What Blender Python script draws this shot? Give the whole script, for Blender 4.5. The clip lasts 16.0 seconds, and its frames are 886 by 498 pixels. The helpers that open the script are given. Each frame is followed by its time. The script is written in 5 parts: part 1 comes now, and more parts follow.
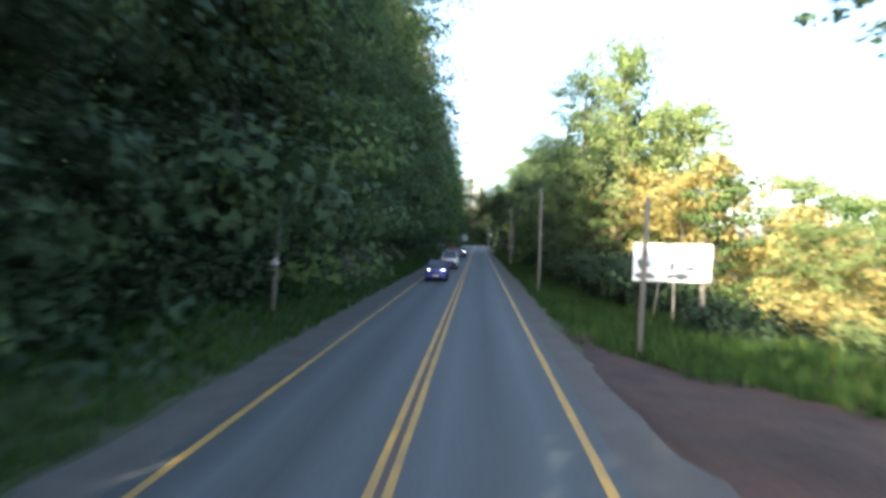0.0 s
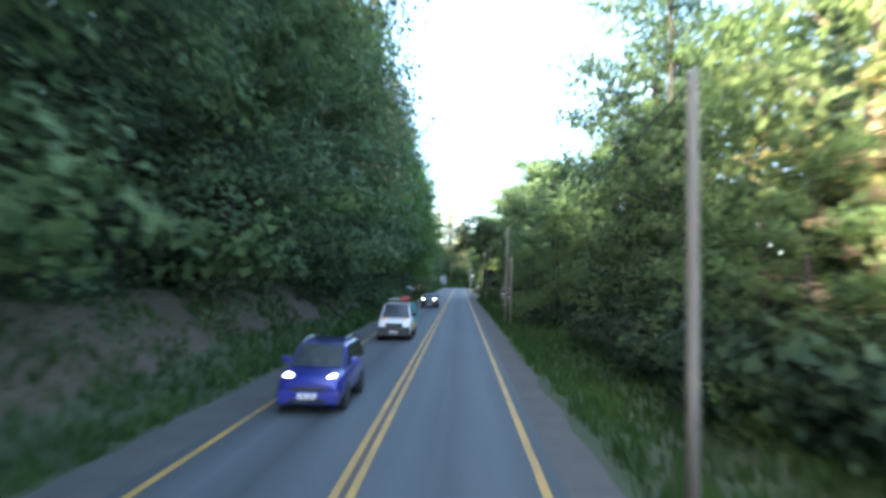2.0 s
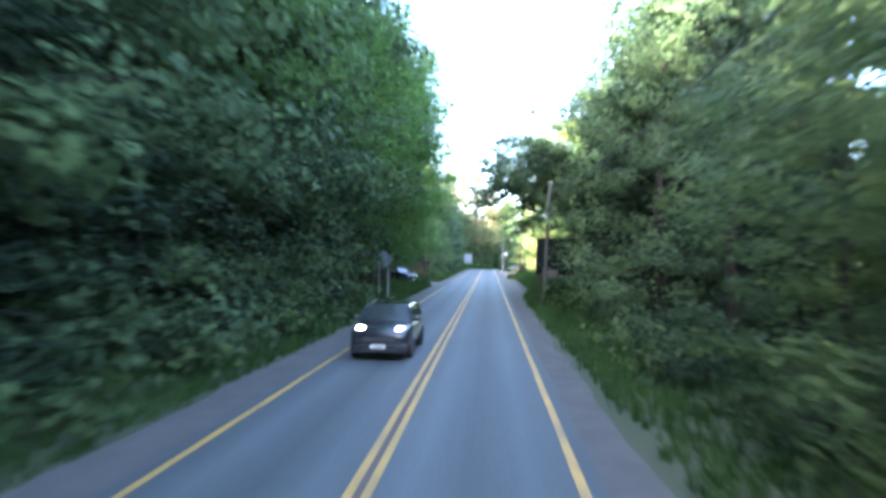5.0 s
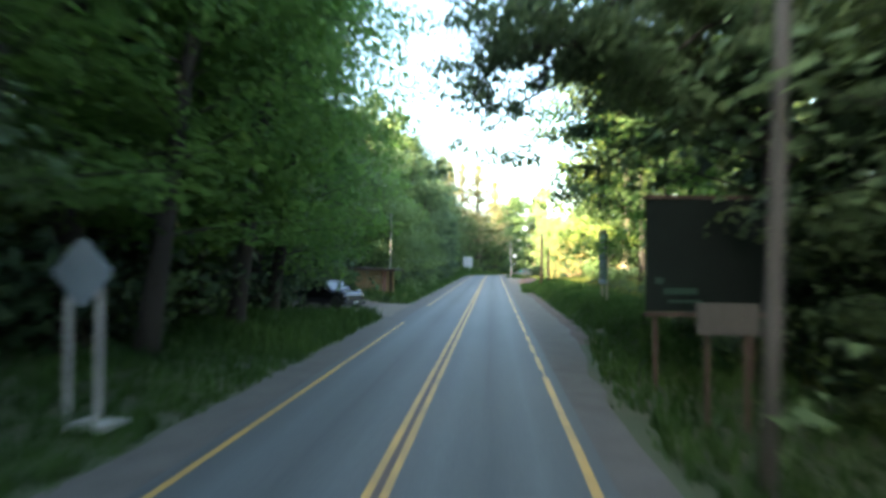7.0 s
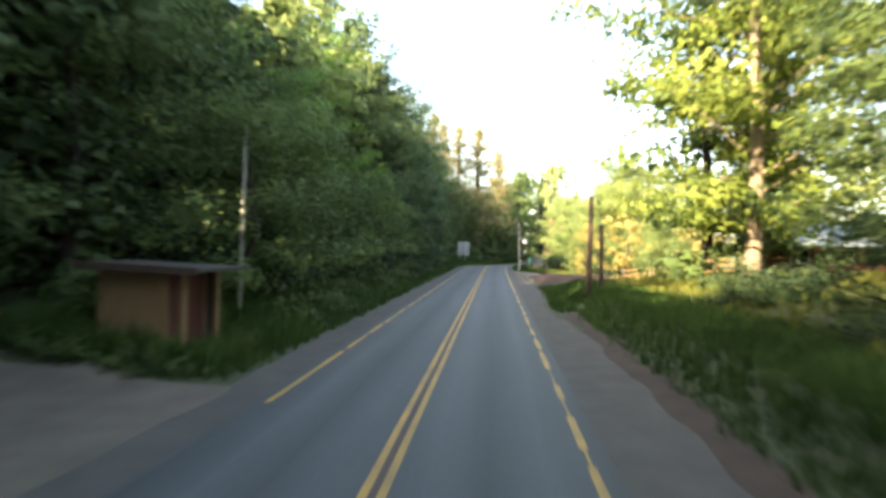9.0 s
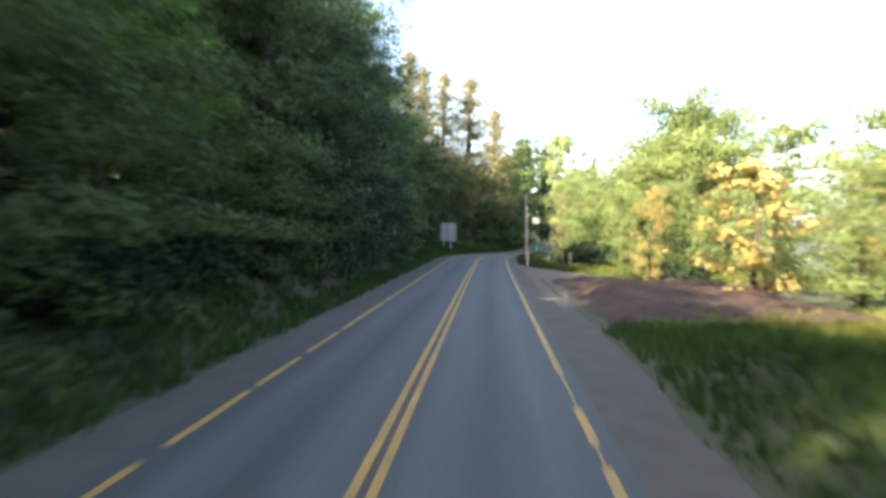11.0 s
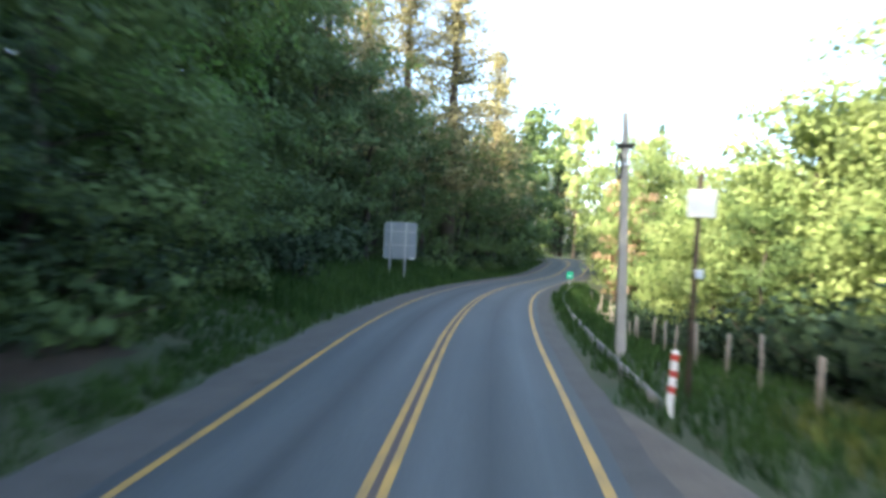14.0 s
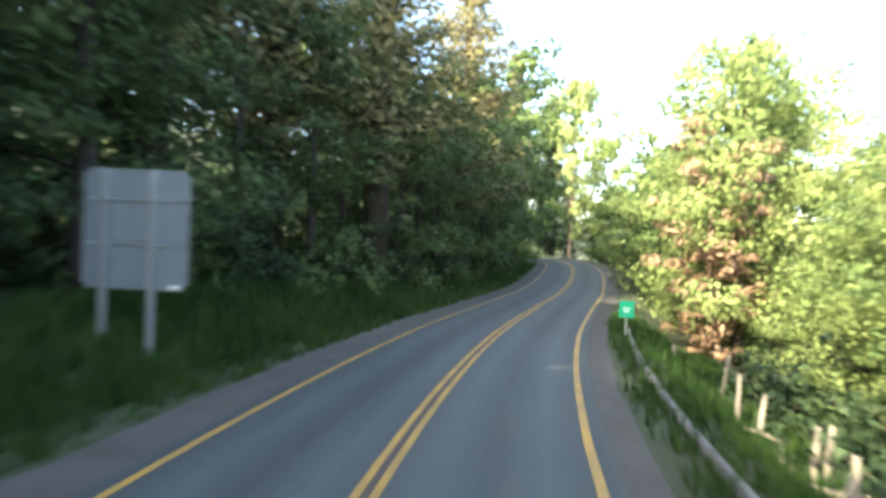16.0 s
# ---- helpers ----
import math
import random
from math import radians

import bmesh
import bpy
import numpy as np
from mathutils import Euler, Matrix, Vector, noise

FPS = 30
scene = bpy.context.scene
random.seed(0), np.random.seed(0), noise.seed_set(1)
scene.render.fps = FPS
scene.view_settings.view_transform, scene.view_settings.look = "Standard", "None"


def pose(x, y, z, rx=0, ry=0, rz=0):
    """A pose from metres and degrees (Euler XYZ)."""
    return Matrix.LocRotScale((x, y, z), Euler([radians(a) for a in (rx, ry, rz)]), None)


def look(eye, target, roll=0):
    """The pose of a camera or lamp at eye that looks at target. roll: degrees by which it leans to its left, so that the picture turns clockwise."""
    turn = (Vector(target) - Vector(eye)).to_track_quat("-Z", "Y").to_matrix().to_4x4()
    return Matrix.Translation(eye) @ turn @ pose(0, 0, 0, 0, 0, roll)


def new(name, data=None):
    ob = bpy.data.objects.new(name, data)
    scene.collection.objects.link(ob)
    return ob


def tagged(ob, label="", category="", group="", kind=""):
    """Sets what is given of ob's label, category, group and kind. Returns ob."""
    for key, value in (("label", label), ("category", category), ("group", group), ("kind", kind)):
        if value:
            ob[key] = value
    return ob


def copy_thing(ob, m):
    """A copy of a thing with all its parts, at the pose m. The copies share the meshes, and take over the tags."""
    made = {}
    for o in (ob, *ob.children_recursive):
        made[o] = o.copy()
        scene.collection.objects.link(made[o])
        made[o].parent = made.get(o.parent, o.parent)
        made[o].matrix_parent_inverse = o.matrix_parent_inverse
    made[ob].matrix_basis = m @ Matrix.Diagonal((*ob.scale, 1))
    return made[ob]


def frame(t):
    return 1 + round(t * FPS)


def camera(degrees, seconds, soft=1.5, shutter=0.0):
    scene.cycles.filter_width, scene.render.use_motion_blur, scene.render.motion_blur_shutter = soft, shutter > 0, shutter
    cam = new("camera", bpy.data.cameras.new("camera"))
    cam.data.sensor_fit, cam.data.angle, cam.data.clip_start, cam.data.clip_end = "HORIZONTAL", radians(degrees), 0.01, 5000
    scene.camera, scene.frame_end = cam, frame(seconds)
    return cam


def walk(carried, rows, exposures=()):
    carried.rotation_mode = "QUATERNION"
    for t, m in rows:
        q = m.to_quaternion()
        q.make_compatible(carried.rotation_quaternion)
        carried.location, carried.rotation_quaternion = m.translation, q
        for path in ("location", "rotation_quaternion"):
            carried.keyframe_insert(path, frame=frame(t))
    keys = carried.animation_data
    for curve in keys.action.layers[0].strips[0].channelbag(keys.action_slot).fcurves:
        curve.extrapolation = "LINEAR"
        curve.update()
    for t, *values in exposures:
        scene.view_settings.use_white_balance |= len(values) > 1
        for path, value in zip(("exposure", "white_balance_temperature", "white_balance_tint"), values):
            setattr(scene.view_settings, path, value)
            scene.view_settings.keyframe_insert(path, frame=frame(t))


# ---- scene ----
cam = camera(72.9, 16.0, soft=3.4, shutter=0.65)
PATH = [
    (0.0, look((1.116, -0.761, 3.116), (1.0, 1.235, 3.074), 1.4)),
    (0.5, look((1.146, 5.873, 3.1), (1.059, 7.871, 3.092), 1.9)),
    (1.0, look((1.328, 12.731, 3.073), (1.259, 14.73, 3.095), 1.5)),
    (1.5, look((1.34, 19.497, 3.027), (1.286, 21.495, 3.088), 0.9)),
    (2.0, look((1.56, 26.691, 3.017), (1.502, 28.687, 3.116), 1.1)),
    (2.5, look((1.667, 33.404, 3.03), (1.577, 35.401, 3.098), 0.3)),
    (3.0, look((1.665, 40.783, 2.964), (1.553, 42.779, 3.036), 0.3)),
    (3.5, look((1.569, 48.488, 3.023), (1.444, 50.484, 3.059), 0.2)),
    (4.0, look((1.577, 55.856, 3.003), (1.435, 57.851, 3.024), 1.3)),
    (6.5, look((1.569, 94.035, 2.966), (1.395, 96.027, 3.007), 0.5)),
    (7.0, look((1.487, 101.68, 3.012), (1.32, 103.672, 3.052), 0.3)),
    (7.5, look((1.327, 108.814, 3.105), (1.166, 110.807, 3.136), 1.2)),
    (8.0, look((1.401, 115.938, 3.015), (1.234, 117.929, 3.111), 1.1)),
    (8.5, look((1.46, 123.269, 2.916), (1.288, 125.261, 2.951), 2.1)),
    (9.0, look((1.423, 130.65, 3.048), (1.25, 132.642, 3.041), 1.2)),
    (9.5, look((1.362, 137.844, 2.977), (1.2, 139.837, 3.004), 1.9)),
    (10.0, look((1.442, 144.954, 2.859), (1.284, 146.946, 2.773), 1.0)),
    (12.5, look((1.131, 180.651, 2.97), (0.978, 182.645, 2.96), 2.0)),
    (13.0, look((1.15, 187.99, 2.973), (0.995, 189.983, 2.954), 2.51)),
    (13.5, look((1.161, 195.208, 3.028), (1.014, 197.202, 2.995), 2.93)),
    (14.0, look((1.211, 202.204, 3.047), (1.073, 204.199, 3.015), 2.87)),
    (14.5, look((1.278, 209.012, 3.1), (1.145, 211.007, 3.07), 3.24)),
    (15.0, look((1.524, 215.968, 3.119), (1.39, 217.963, 3.09), 3.67)),
    (15.5, look((1.84, 223.007, 3.069), (1.72, 225.003, 3.034), 3.6)),
    (16.0, look((2.269, 229.903, 2.962), (2.199, 231.901, 2.921), 2.61)),
]
EXPOSURE = [(0.0, 2.2, 6350, 9), (1.0, 2.45, 6050, 9), (2.0, 3.05, 6000, 7), (2.5, 3.3, 5600, 9), (4.0, 4.0, 5650, 16), (6.5, 3.6, 6500, 2), (7.5, 3.15, 7400, 0), (8.5, 2.9, 8000, 6), (10.0, 2.2, 7600, 11), (12.5, 2.35, 6100, 12), (14.0, 2.55, 6300, 8), (16.0, 2.65, 6700, 6)]
walk(cam, PATH, EXPOSURE)

# ---- light ----
SUN_EL, SUN_AZ = 31.0, (-0.61, -0.79)
world = bpy.data.worlds.new("sky")
scene.world = world
world.use_nodes = True
wn = world.node_tree.nodes
sky = wn.new("ShaderNodeTexSky")
sky.sky_type = 'NISHITA'
sky.sun_disc = False
sky.sun_elevation = radians(SUN_EL)
sky.sun_rotation = math.atan2(SUN_AZ[0], SUN_AZ[1])
sky.dust_density = 2.5
wn["Background"].inputs[1].default_value = 0.15
world.node_tree.links.new(sky.outputs[0], wn["Background"].inputs[0])
sun_data = bpy.data.lights.new("sun", 'SUN')
sun_data.energy, sun_data.angle, sun_data.color = 5.0, radians(0.6), (1.0, 0.87, 0.63)
sun = new("sun", sun_data)
sun.matrix_world = look((SUN_AZ[0] * 100, SUN_AZ[1] * 100, 99.6 * math.tan(radians(SUN_EL))), (0, 0, 0))

# ---- materials ----
MATS = {}


def mat(name, base=(0.5, 0.5, 0.5), rough=0.8, metal=0.0, vary=None, scale=6.0, fine=60.0, bump=0.15, stretch=(1, 1, 1)):
    """A surface with variation at two scales and a fine relief. vary: the colour it drifts to."""
    m = bpy.data.materials.new(name)
    m.use_nodes = True
    n, lk = m.node_tree.nodes, m.node_tree.links
    b = n["Principled BSDF"]
    b.inputs["Roughness"].default_value, b.inputs["Metallic"].default_value = rough, metal
    tc, mp = n.new("ShaderNodeTexCoord"), n.new("ShaderNodeMapping")
    mp.inputs["Scale"].default_value = stretch
    lk.new(tc.outputs["Object"], mp.inputs["Vector"])
    big, small = n.new("ShaderNodeTexNoise"), n.new("ShaderNodeTexNoise")
    big.inputs["Scale"].default_value, big.inputs["Detail"].default_value = scale, 5
    small.inputs["Scale"].default_value, small.inputs["Detail"].default_value = fine, 3
    lk.new(mp.outputs[0], big.inputs["Vector"])
    lk.new(mp.outputs[0], small.inputs["Vector"])
    add = n.new("ShaderNodeMath")
    add.operation = 'MULTIPLY_ADD'
    lk.new(small.outputs[0], add.inputs[0])
    add.inputs[1].default_value = 0.5
    half = n.new("ShaderNodeMath")
    half.operation = 'MULTIPLY'
    half.inputs[1].default_value = 0.6
    lk.new(big.outputs[0], half.inputs[0])
    lk.new(half.outputs[0], add.inputs[2])
    ramp = n.new("ShaderNodeValToRGB")
    ramp.color_ramp.elements[0].position, ramp.color_ramp.elements[1].position = 0.36, 0.74
    ramp.color_ramp.elements[0].color = (*base, 1)
    ramp.color_ramp.elements[1].color = (*(vary or [c * 0.6 for c in base]), 1)
    lk.new(add.outputs[0], ramp.inputs[0])
    lk.new(ramp.outputs[0], b.inputs["Base Color"])
    if bump:
        bp = n.new("ShaderNodeBump")
        bp.inputs["Strength"].default_value, bp.inputs["Distance"].default_value = bump, 0.02
        lk.new(small.outputs[0], bp.inputs["Height"])
        lk.new(bp.outputs[0], b.inputs["Normal"])
    MATS[name] = m
    return m


def leaf_mat(name, dark, light, trans=0.35, accent=None):
    """Leaves: colour by leaf and by tree, matt, letting some light through."""
    m = bpy.data.materials.new(name)
    m.use_nodes = True
    n, lk = m.node_tree.nodes, m.node_tree.links
    b = n["Principled BSDF"]
    b.inputs["Roughness"].default_value = 0.55
    b.inputs["Specular IOR Level"].default_value = 0.1
    geo, info = n.new("ShaderNodeNewGeometry"), n.new("ShaderNodeObjectInfo")
    mixv = n.new("ShaderNodeMath")
    mixv.operation = 'MULTIPLY_ADD'
    mixv.inputs[1].default_value = 0.2
    lk.new(geo.outputs["Random Per Island"], mixv.inputs[0])
    oi = n.new("ShaderNodeMath")
    oi.operation = 'MULTIPLY_ADD'
    oi.inputs[1].default_value = 0.3
    lk.new(info.outputs["Random"], oi.inputs[0])
    tc, drift, spread = n.new("ShaderNodeTexCoord"), n.new("ShaderNodeTexNoise"), n.new("ShaderNodeMapRange")
    drift.inputs["Scale"].default_value, drift.inputs["Detail"].default_value = 0.45, 3
    lk.new(tc.outputs["Object"], drift.inputs["Vector"])
    spread.inputs["From Min"].default_value, spread.inputs["From Max"].default_value, spread.inputs["To Max"].default_value = 0.36, 0.64, 0.5
    lk.new(drift.outputs[0], spread.inputs["Value"])
    lk.new(spread.outputs[0], oi.inputs[2])
    lk.new(oi.outputs[0], mixv.inputs[2])
    ramp = n.new("ShaderNodeValToRGB")
    ramp.color_ramp.elements[0].color, ramp.color_ramp.elements[1].color = (*dark, 1), (*light, 1)
    if accent:
        e = ramp.color_ramp.elements.new(0.93)
        e.color = (*light, 1)
        ramp.color_ramp.elements[-1].color = (*accent, 1)
    lk.new(mixv.outputs[0], ramp.inputs[0])
    lk.new(ramp.outputs[0], b.inputs["Base Color"])
    tr, mx = n.new("ShaderNodeBsdfTranslucent"), n.new("ShaderNodeMixShader")
    lk.new(ramp.outputs[0], tr.inputs["Color"])
    mx.inputs[0].default_value = trans
    lk.new(b.outputs[0], mx.inputs[1])
    lk.new(tr.outputs[0], mx.inputs[2])
    lk.new(mx.outputs[0], n["Material Output"].inputs["Surface"])
    MATS[name] = m
    return m


def lamp_mat(name, color, strength):
    m = bpy.data.materials.new(name)
    m.use_nodes = True
    b = m.node_tree.nodes["Principled BSDF"]
    b.inputs["Base Color"].default_value = (*[c * 0.35 for c in color], 1)
    b.inputs["Emission Color"].default_value = (*color, 1)
    b.inputs["Emission Strength"].default_value = strength
    MATS[name] = m
    return m


def plain(name, base, rough=0.4, metal=0.0, coat=0.0):
    m = mat(name, base, rough, metal, [c * 0.85 for c in base], 3.0, 40.0, 0.02)
    m.node_tree.nodes["Principled BSDF"].inputs["Coat Weight"].default_value = coat
    return m


asphalt = mat("asphalt", (0.051, 0.062, 0.065), 0.72, 0, (0.08, 0.092, 0.094), 0.8, 45, 0.25, (1, 0.12, 1))


def add_lane_wear(m):
    """Dark oil bands in the lane middles, paler wheel tracks, by the road's own UV."""
    n, lk = m.node_tree.nodes, m.node_tree.links
    ramp = next(k for k in n if k.bl_idname == "ShaderNodeValToRGB")
    uv, sep = n.new("ShaderNodeUVMap"), n.new("ShaderNodeSeparateXYZ")
    lk.new(uv.outputs[0], sep.inputs[0])
    ab, wave = n.new("ShaderNodeMath"), n.new("ShaderNodeValToRGB")
    ab.operation = 'ABSOLUTE'
    lk.new(sep.outputs[0], ab.inputs[0])
    third = n.new("ShaderNodeMath")
    third.operation = 'DIVIDE'
    third.inputs[1].default_value = 3.2
    lk.new(ab.outputs[0], third.inputs[0])
    lk.new(third.outputs[0], wave.inputs[0])
    e = wave.color_ramp.elements
    e[0].position, e[0].color = 0.0, (0.85, 0.85, 0.85, 1)
    e[1].position, e[1].color = 1.0, (0.74, 0.74, 0.74, 1)
    for pos, v in ((0.2, 1.22), (0.30, 1.02), (0.43, 0.66), (0.55, 0.95), (0.68, 1.26), (0.8, 0.92)):
        k = e.new(pos)
        k.color = (v, v, v, 1)
    streak, mp = n.new("ShaderNodeTexNoise"), n.new("ShaderNodeMapping")
    mp.inputs["Scale"].default_value = (2.2, 0.035, 1)
    streak.inputs["Scale"].default_value = 1.0
    lk.new(uv.outputs[0], mp.inputs["Vector"])
    lk.new(mp.outputs[0], streak.inputs["Vector"])
    amt = n.new("ShaderNodeMapRange")
    amt.inputs["From Min"].default_value, amt.inputs["From Max"].default_value = 0.15, 0.6
    lk.new(streak.outputs[0], amt.inputs["Value"])
    mx = n.new("ShaderNodeMix")
    mx.data_type, mx.blend_type = 'RGBA', 'MULTIPLY'
    lk.new(amt.outputs[0], mx.inputs[0])
    lk.new(ramp.outputs[0], mx.inputs[6])
    lk.new(wave.outputs[0], mx.inputs[7])
    lk.new(mx.outputs[2], n["Principled BSDF"].inputs["Base Color"])


add_lane_wear(asphalt)
mat("gravel", (0.102, 0.098, 0.089), 0.95, 0, (0.063, 0.06, 0.054), 1.2, 30, 0.6)
mat("brown_gravel", (0.158, 0.134, 0.106), 0.95, 0, (0.084, 0.073, 0.06), 0.9, 22, 0.6)
mat("yellow_paint", (0.54, 0.32, 0.06), 0.65, 0, (0.22, 0.155, 0.07), 3.0, 55, 0.15, (1, 0.35, 1))
mat("brown_stain", (0.10, 0.075, 0.06), 0.8, 0, (0.07, 0.06, 0.055), 1.5, 40, 0.1, (1, 0.2, 1))
mat("soil", (0.036, 0.060, 0.024), 0.95, 0, (0.062, 0.064, 0.034), 0.35, 9, 0.6)
mat("red_earth", (0.072, 0.039, 0.028), 0.95, 0, (0.024, 0.017, 0.014), 0.55, 9, 0.9)
mat("bank_soil", (0.110, 0.082, 0.056), 0.95, 0, (0.044, 0.040, 0.024), 0.45, 6, 1.0)
mat("old_concrete", (0.22, 0.215, 0.2), 0.9, 0, (0.12, 0.115, 0.105), 1.5, 30, 0.4)
mat("dark_earth", (0.075, 0.053, 0.038), 0.95, 0, (0.036, 0.028, 0.021), 0.8, 12, 0.6)
mat("bark", (0.10, 0.075, 0.055), 0.9, 0, (0.045, 0.035, 0.028), 2, 16, 0.8, (3, 3, 0.6))
mat("dark_bark", (0.05, 0.04, 0.032), 0.9, 0, (0.024, 0.02, 0.017), 2, 16, 0.8, (3, 3, 0.6))
mat("pale_bark", (0.30, 0.23, 0.17), 0.9, 0, (0.15, 0.11, 0.08), 2, 14, 0.7, (3, 3, 0.6))
mat("pole_wood", (0.185, 0.168, 0.145), 0.85, 0, (0.125, 0.112, 0.095), 3, 40, 0.4, (6, 6, 0.4))
# Darker copy of the pole wood: tree shade put into the colour.
mat("shaded_wood", (0.095, 0.088, 0.075), 0.9, 0, (0.06, 0.056, 0.048), 3, 40, 0.4, (6, 6, 0.4))
mat("concrete", (0.36, 0.35, 0.32), 0.85, 0, (0.25, 0.245, 0.225), 2, 50, 0.2)
mat("grey_timber", (0.30, 0.27, 0.225), 0.9, 0, (0.17, 0.15, 0.125), 3, 40, 0.4, (6, 6, 0.5))
mat("dark_timber", (0.09, 0.06, 0.042), 0.9, 0, (0.05, 0.035, 0.026), 3, 40, 0.4, (6, 6, 0.5))
mat("tan_boards", (0.33, 0.22, 0.11), 0.85, 0, (0.22, 0.14, 0.075), 3, 40, 0.3, (6, 6, 0.5))
mat("galvanised", (0.42, 0.45, 0.47), 0.45, 0.6, (0.33, 0.36, 0.38), 3, 60, 0.05)
mat("sign_back", (0.235, 0.275, 0.30), 0.5, 0.2, (0.18, 0.215, 0.24), 2.2, 50, 0.03)
mat("white_paint", (0.80, 0.80, 0.78), 0.5, 0, (0.66, 0.66, 0.63), 2, 40, 0.04)
mat("roof_metal", (0.55, 0.62, 0.70), 0.4, 0.3, (0.42, 0.48, 0.56), 1, 30, 0.05)
mat("roof_dark", (0.06, 0.055, 0.05), 0.8, 0, (0.035, 0.033, 0.03), 1.5, 20, 0.3)
mat("red_boards", (0.13, 0.038, 0.028), 0.8, 0, (0.08, 0.028, 0.022), 2, 30, 0.2)
mat("board_green", (0.007, 0.04, 0.024), 0.5, 0, (0.006, 0.03, 0.019), 1, 30, 0.03)
mat("sign_green", (0.0, 0.36, 0.20), 0.4, 0, (0.0, 0.30, 0.17), 2, 30, 0.02)
mat("board_dark", (0.012, 0.018, 0.016), 0.9, 0, (0.009, 0.013, 0.012), 1, 30, 0.05)
MATS["board_dark"].node_tree.nodes["Principled BSDF"].inputs["Specular IOR Level"].default_value = 0.08
mat("sign_brown", (0.075, 0.06, 0.05), 0.5, 0, (0.055, 0.045, 0.04), 1, 30, 0.03)
mat("print_grey", (0.16, 0.18, 0.2), 0.5, 0, (0.04, 0.045, 0.055), 1.6, 8, 0.0)
mat("print_blue", (0.42, 0.50, 0.58), 0.5, 0, (0.62, 0.68, 0.72), 1.2, 8, 0.0)
mat("red_paint", (0.55, 0.05, 0.035), 0.5, 0, (0.42, 0.05, 0.04), 3, 40, 0.03)
mat("rubber", (0.02, 0.02, 0.02), 0.85, 0, (0.03, 0.03, 0.03), 5, 60, 0.1)
mat("black_plastic", (0.025, 0.026, 0.028), 0.6, 0, (0.04, 0.04, 0.042), 4, 60, 0.05)
mat("board_pale", (0.12, 0.17, 0.15), 0.5, 0, (0.06, 0.10, 0.085), 2, 20, 0.02)
plain("van_white", (0.80, 0.84, 0.86), 0.3, 0, 0.6)
plain("car_blue", (0.028, 0.036, 0.25), 0.3, 0.2, 0.8)
plain("car_dark", (0.02, 0.022, 0.03), 0.25, 0.2, 0.8)
plain("turquoise", (0.06, 0.45, 0.47), 0.35)
plain("van_yellow", (0.72, 0.44, 0.05), 0.35)
plain("chrome", (0.6, 0.62, 0.64), 0.2, 1.0)
plain("car_glass", (0.026, 0.032, 0.038), 0.1, 0.0, 0.5)
plain("lens_glass", (0.65, 0.68, 0.7), 0.15)
lamp_mat("headlamp_lit", (1.0, 0.95, 0.82), 3.0)
lamp_mat("headlamp_warm", (1.0, 0.66, 0.42), 0.085)
leaf_mat("leaf_dark", (0.032, 0.058, 0.036), (0.185, 0.265, 0.115), 0.46)
# Leaf green darkened so the colour itself carries the undergrowth's shade.
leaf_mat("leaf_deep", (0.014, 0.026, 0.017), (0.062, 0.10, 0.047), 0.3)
leaf_mat("leaf_green", (0.034, 0.062, 0.03), (0.17, 0.245, 0.085), 0.42)
# Fresh green, lightened further: sun shining through is put into the colour.
leaf_mat("leaf_mid", (0.06, 0.135, 0.036), (0.22, 0.355, 0.09), 0.55)
# Lightened yellow-green leaf copies: sunlight is put into their colour.
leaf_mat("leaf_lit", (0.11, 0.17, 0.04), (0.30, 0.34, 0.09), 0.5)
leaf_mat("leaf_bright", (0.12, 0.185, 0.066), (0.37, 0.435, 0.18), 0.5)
# The scrub's own gold, lightened with sunlight put into the colour.
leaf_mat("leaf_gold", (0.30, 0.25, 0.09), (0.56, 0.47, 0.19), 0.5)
leaf_mat("leaf_rust", (0.24, 0.15, 0.10), (0.48, 0.35, 0.25), 0.35)
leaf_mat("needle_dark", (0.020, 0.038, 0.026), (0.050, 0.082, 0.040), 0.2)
# Brownish pine needles, lightened to hold sunlight in the colour.
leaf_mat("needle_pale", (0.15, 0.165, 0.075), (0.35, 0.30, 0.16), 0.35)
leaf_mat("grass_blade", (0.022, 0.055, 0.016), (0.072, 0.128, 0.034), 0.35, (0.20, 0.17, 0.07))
# Lighter copy of the verge grass with sunlight put into the colour.
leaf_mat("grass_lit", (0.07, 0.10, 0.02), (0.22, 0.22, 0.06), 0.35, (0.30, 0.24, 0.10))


# ---- mesh helpers ----
def mesh_ob(name, me, material, parent=None, label=""):
    ob = new(name, me)
    if material and not me.materials:
        me.materials.append(MATS[material])
    if parent:
        ob.parent = parent
    if label:
        ob["label"] = label
    return ob


def part(name, bm, material, parent=None, label=""):
    me = bpy.data.meshes.new(name)
    bm.to_mesh(me)
    bm.free()
    return mesh_ob(name, me, material, parent, label)


def thing(name, m, label, category, group="", kind=""):
    ob = new(name)
    ob.matrix_basis = m
    return tagged(ob, label, category, group, kind)


def box(bm, x0, x1, y0, y1, z0, z1, bevel=0.0, m=None):
    r = bmesh.ops.create_cube(bm, size=1.0, matrix=Matrix.Translation(((x0 + x1) / 2, (y0 + y1) / 2, (z0 + z1) / 2)) @ Matrix.Diagonal((x1 - x0, y1 - y0, z1 - z0, 1)))
    if m:
        bmesh.ops.transform(bm, matrix=m, verts=r["verts"])
    if bevel:
        es = list({e for v in r["verts"] for e in v.link_edges})
        bmesh.ops.bevel(bm, geom=es, offset=bevel, segments=2, affect='EDGES', profile=0.6)
    return bm


def boxm(*a, bevel=0.0, m=None):
    return box(bmesh.new(), *a, bevel=bevel, m=m)


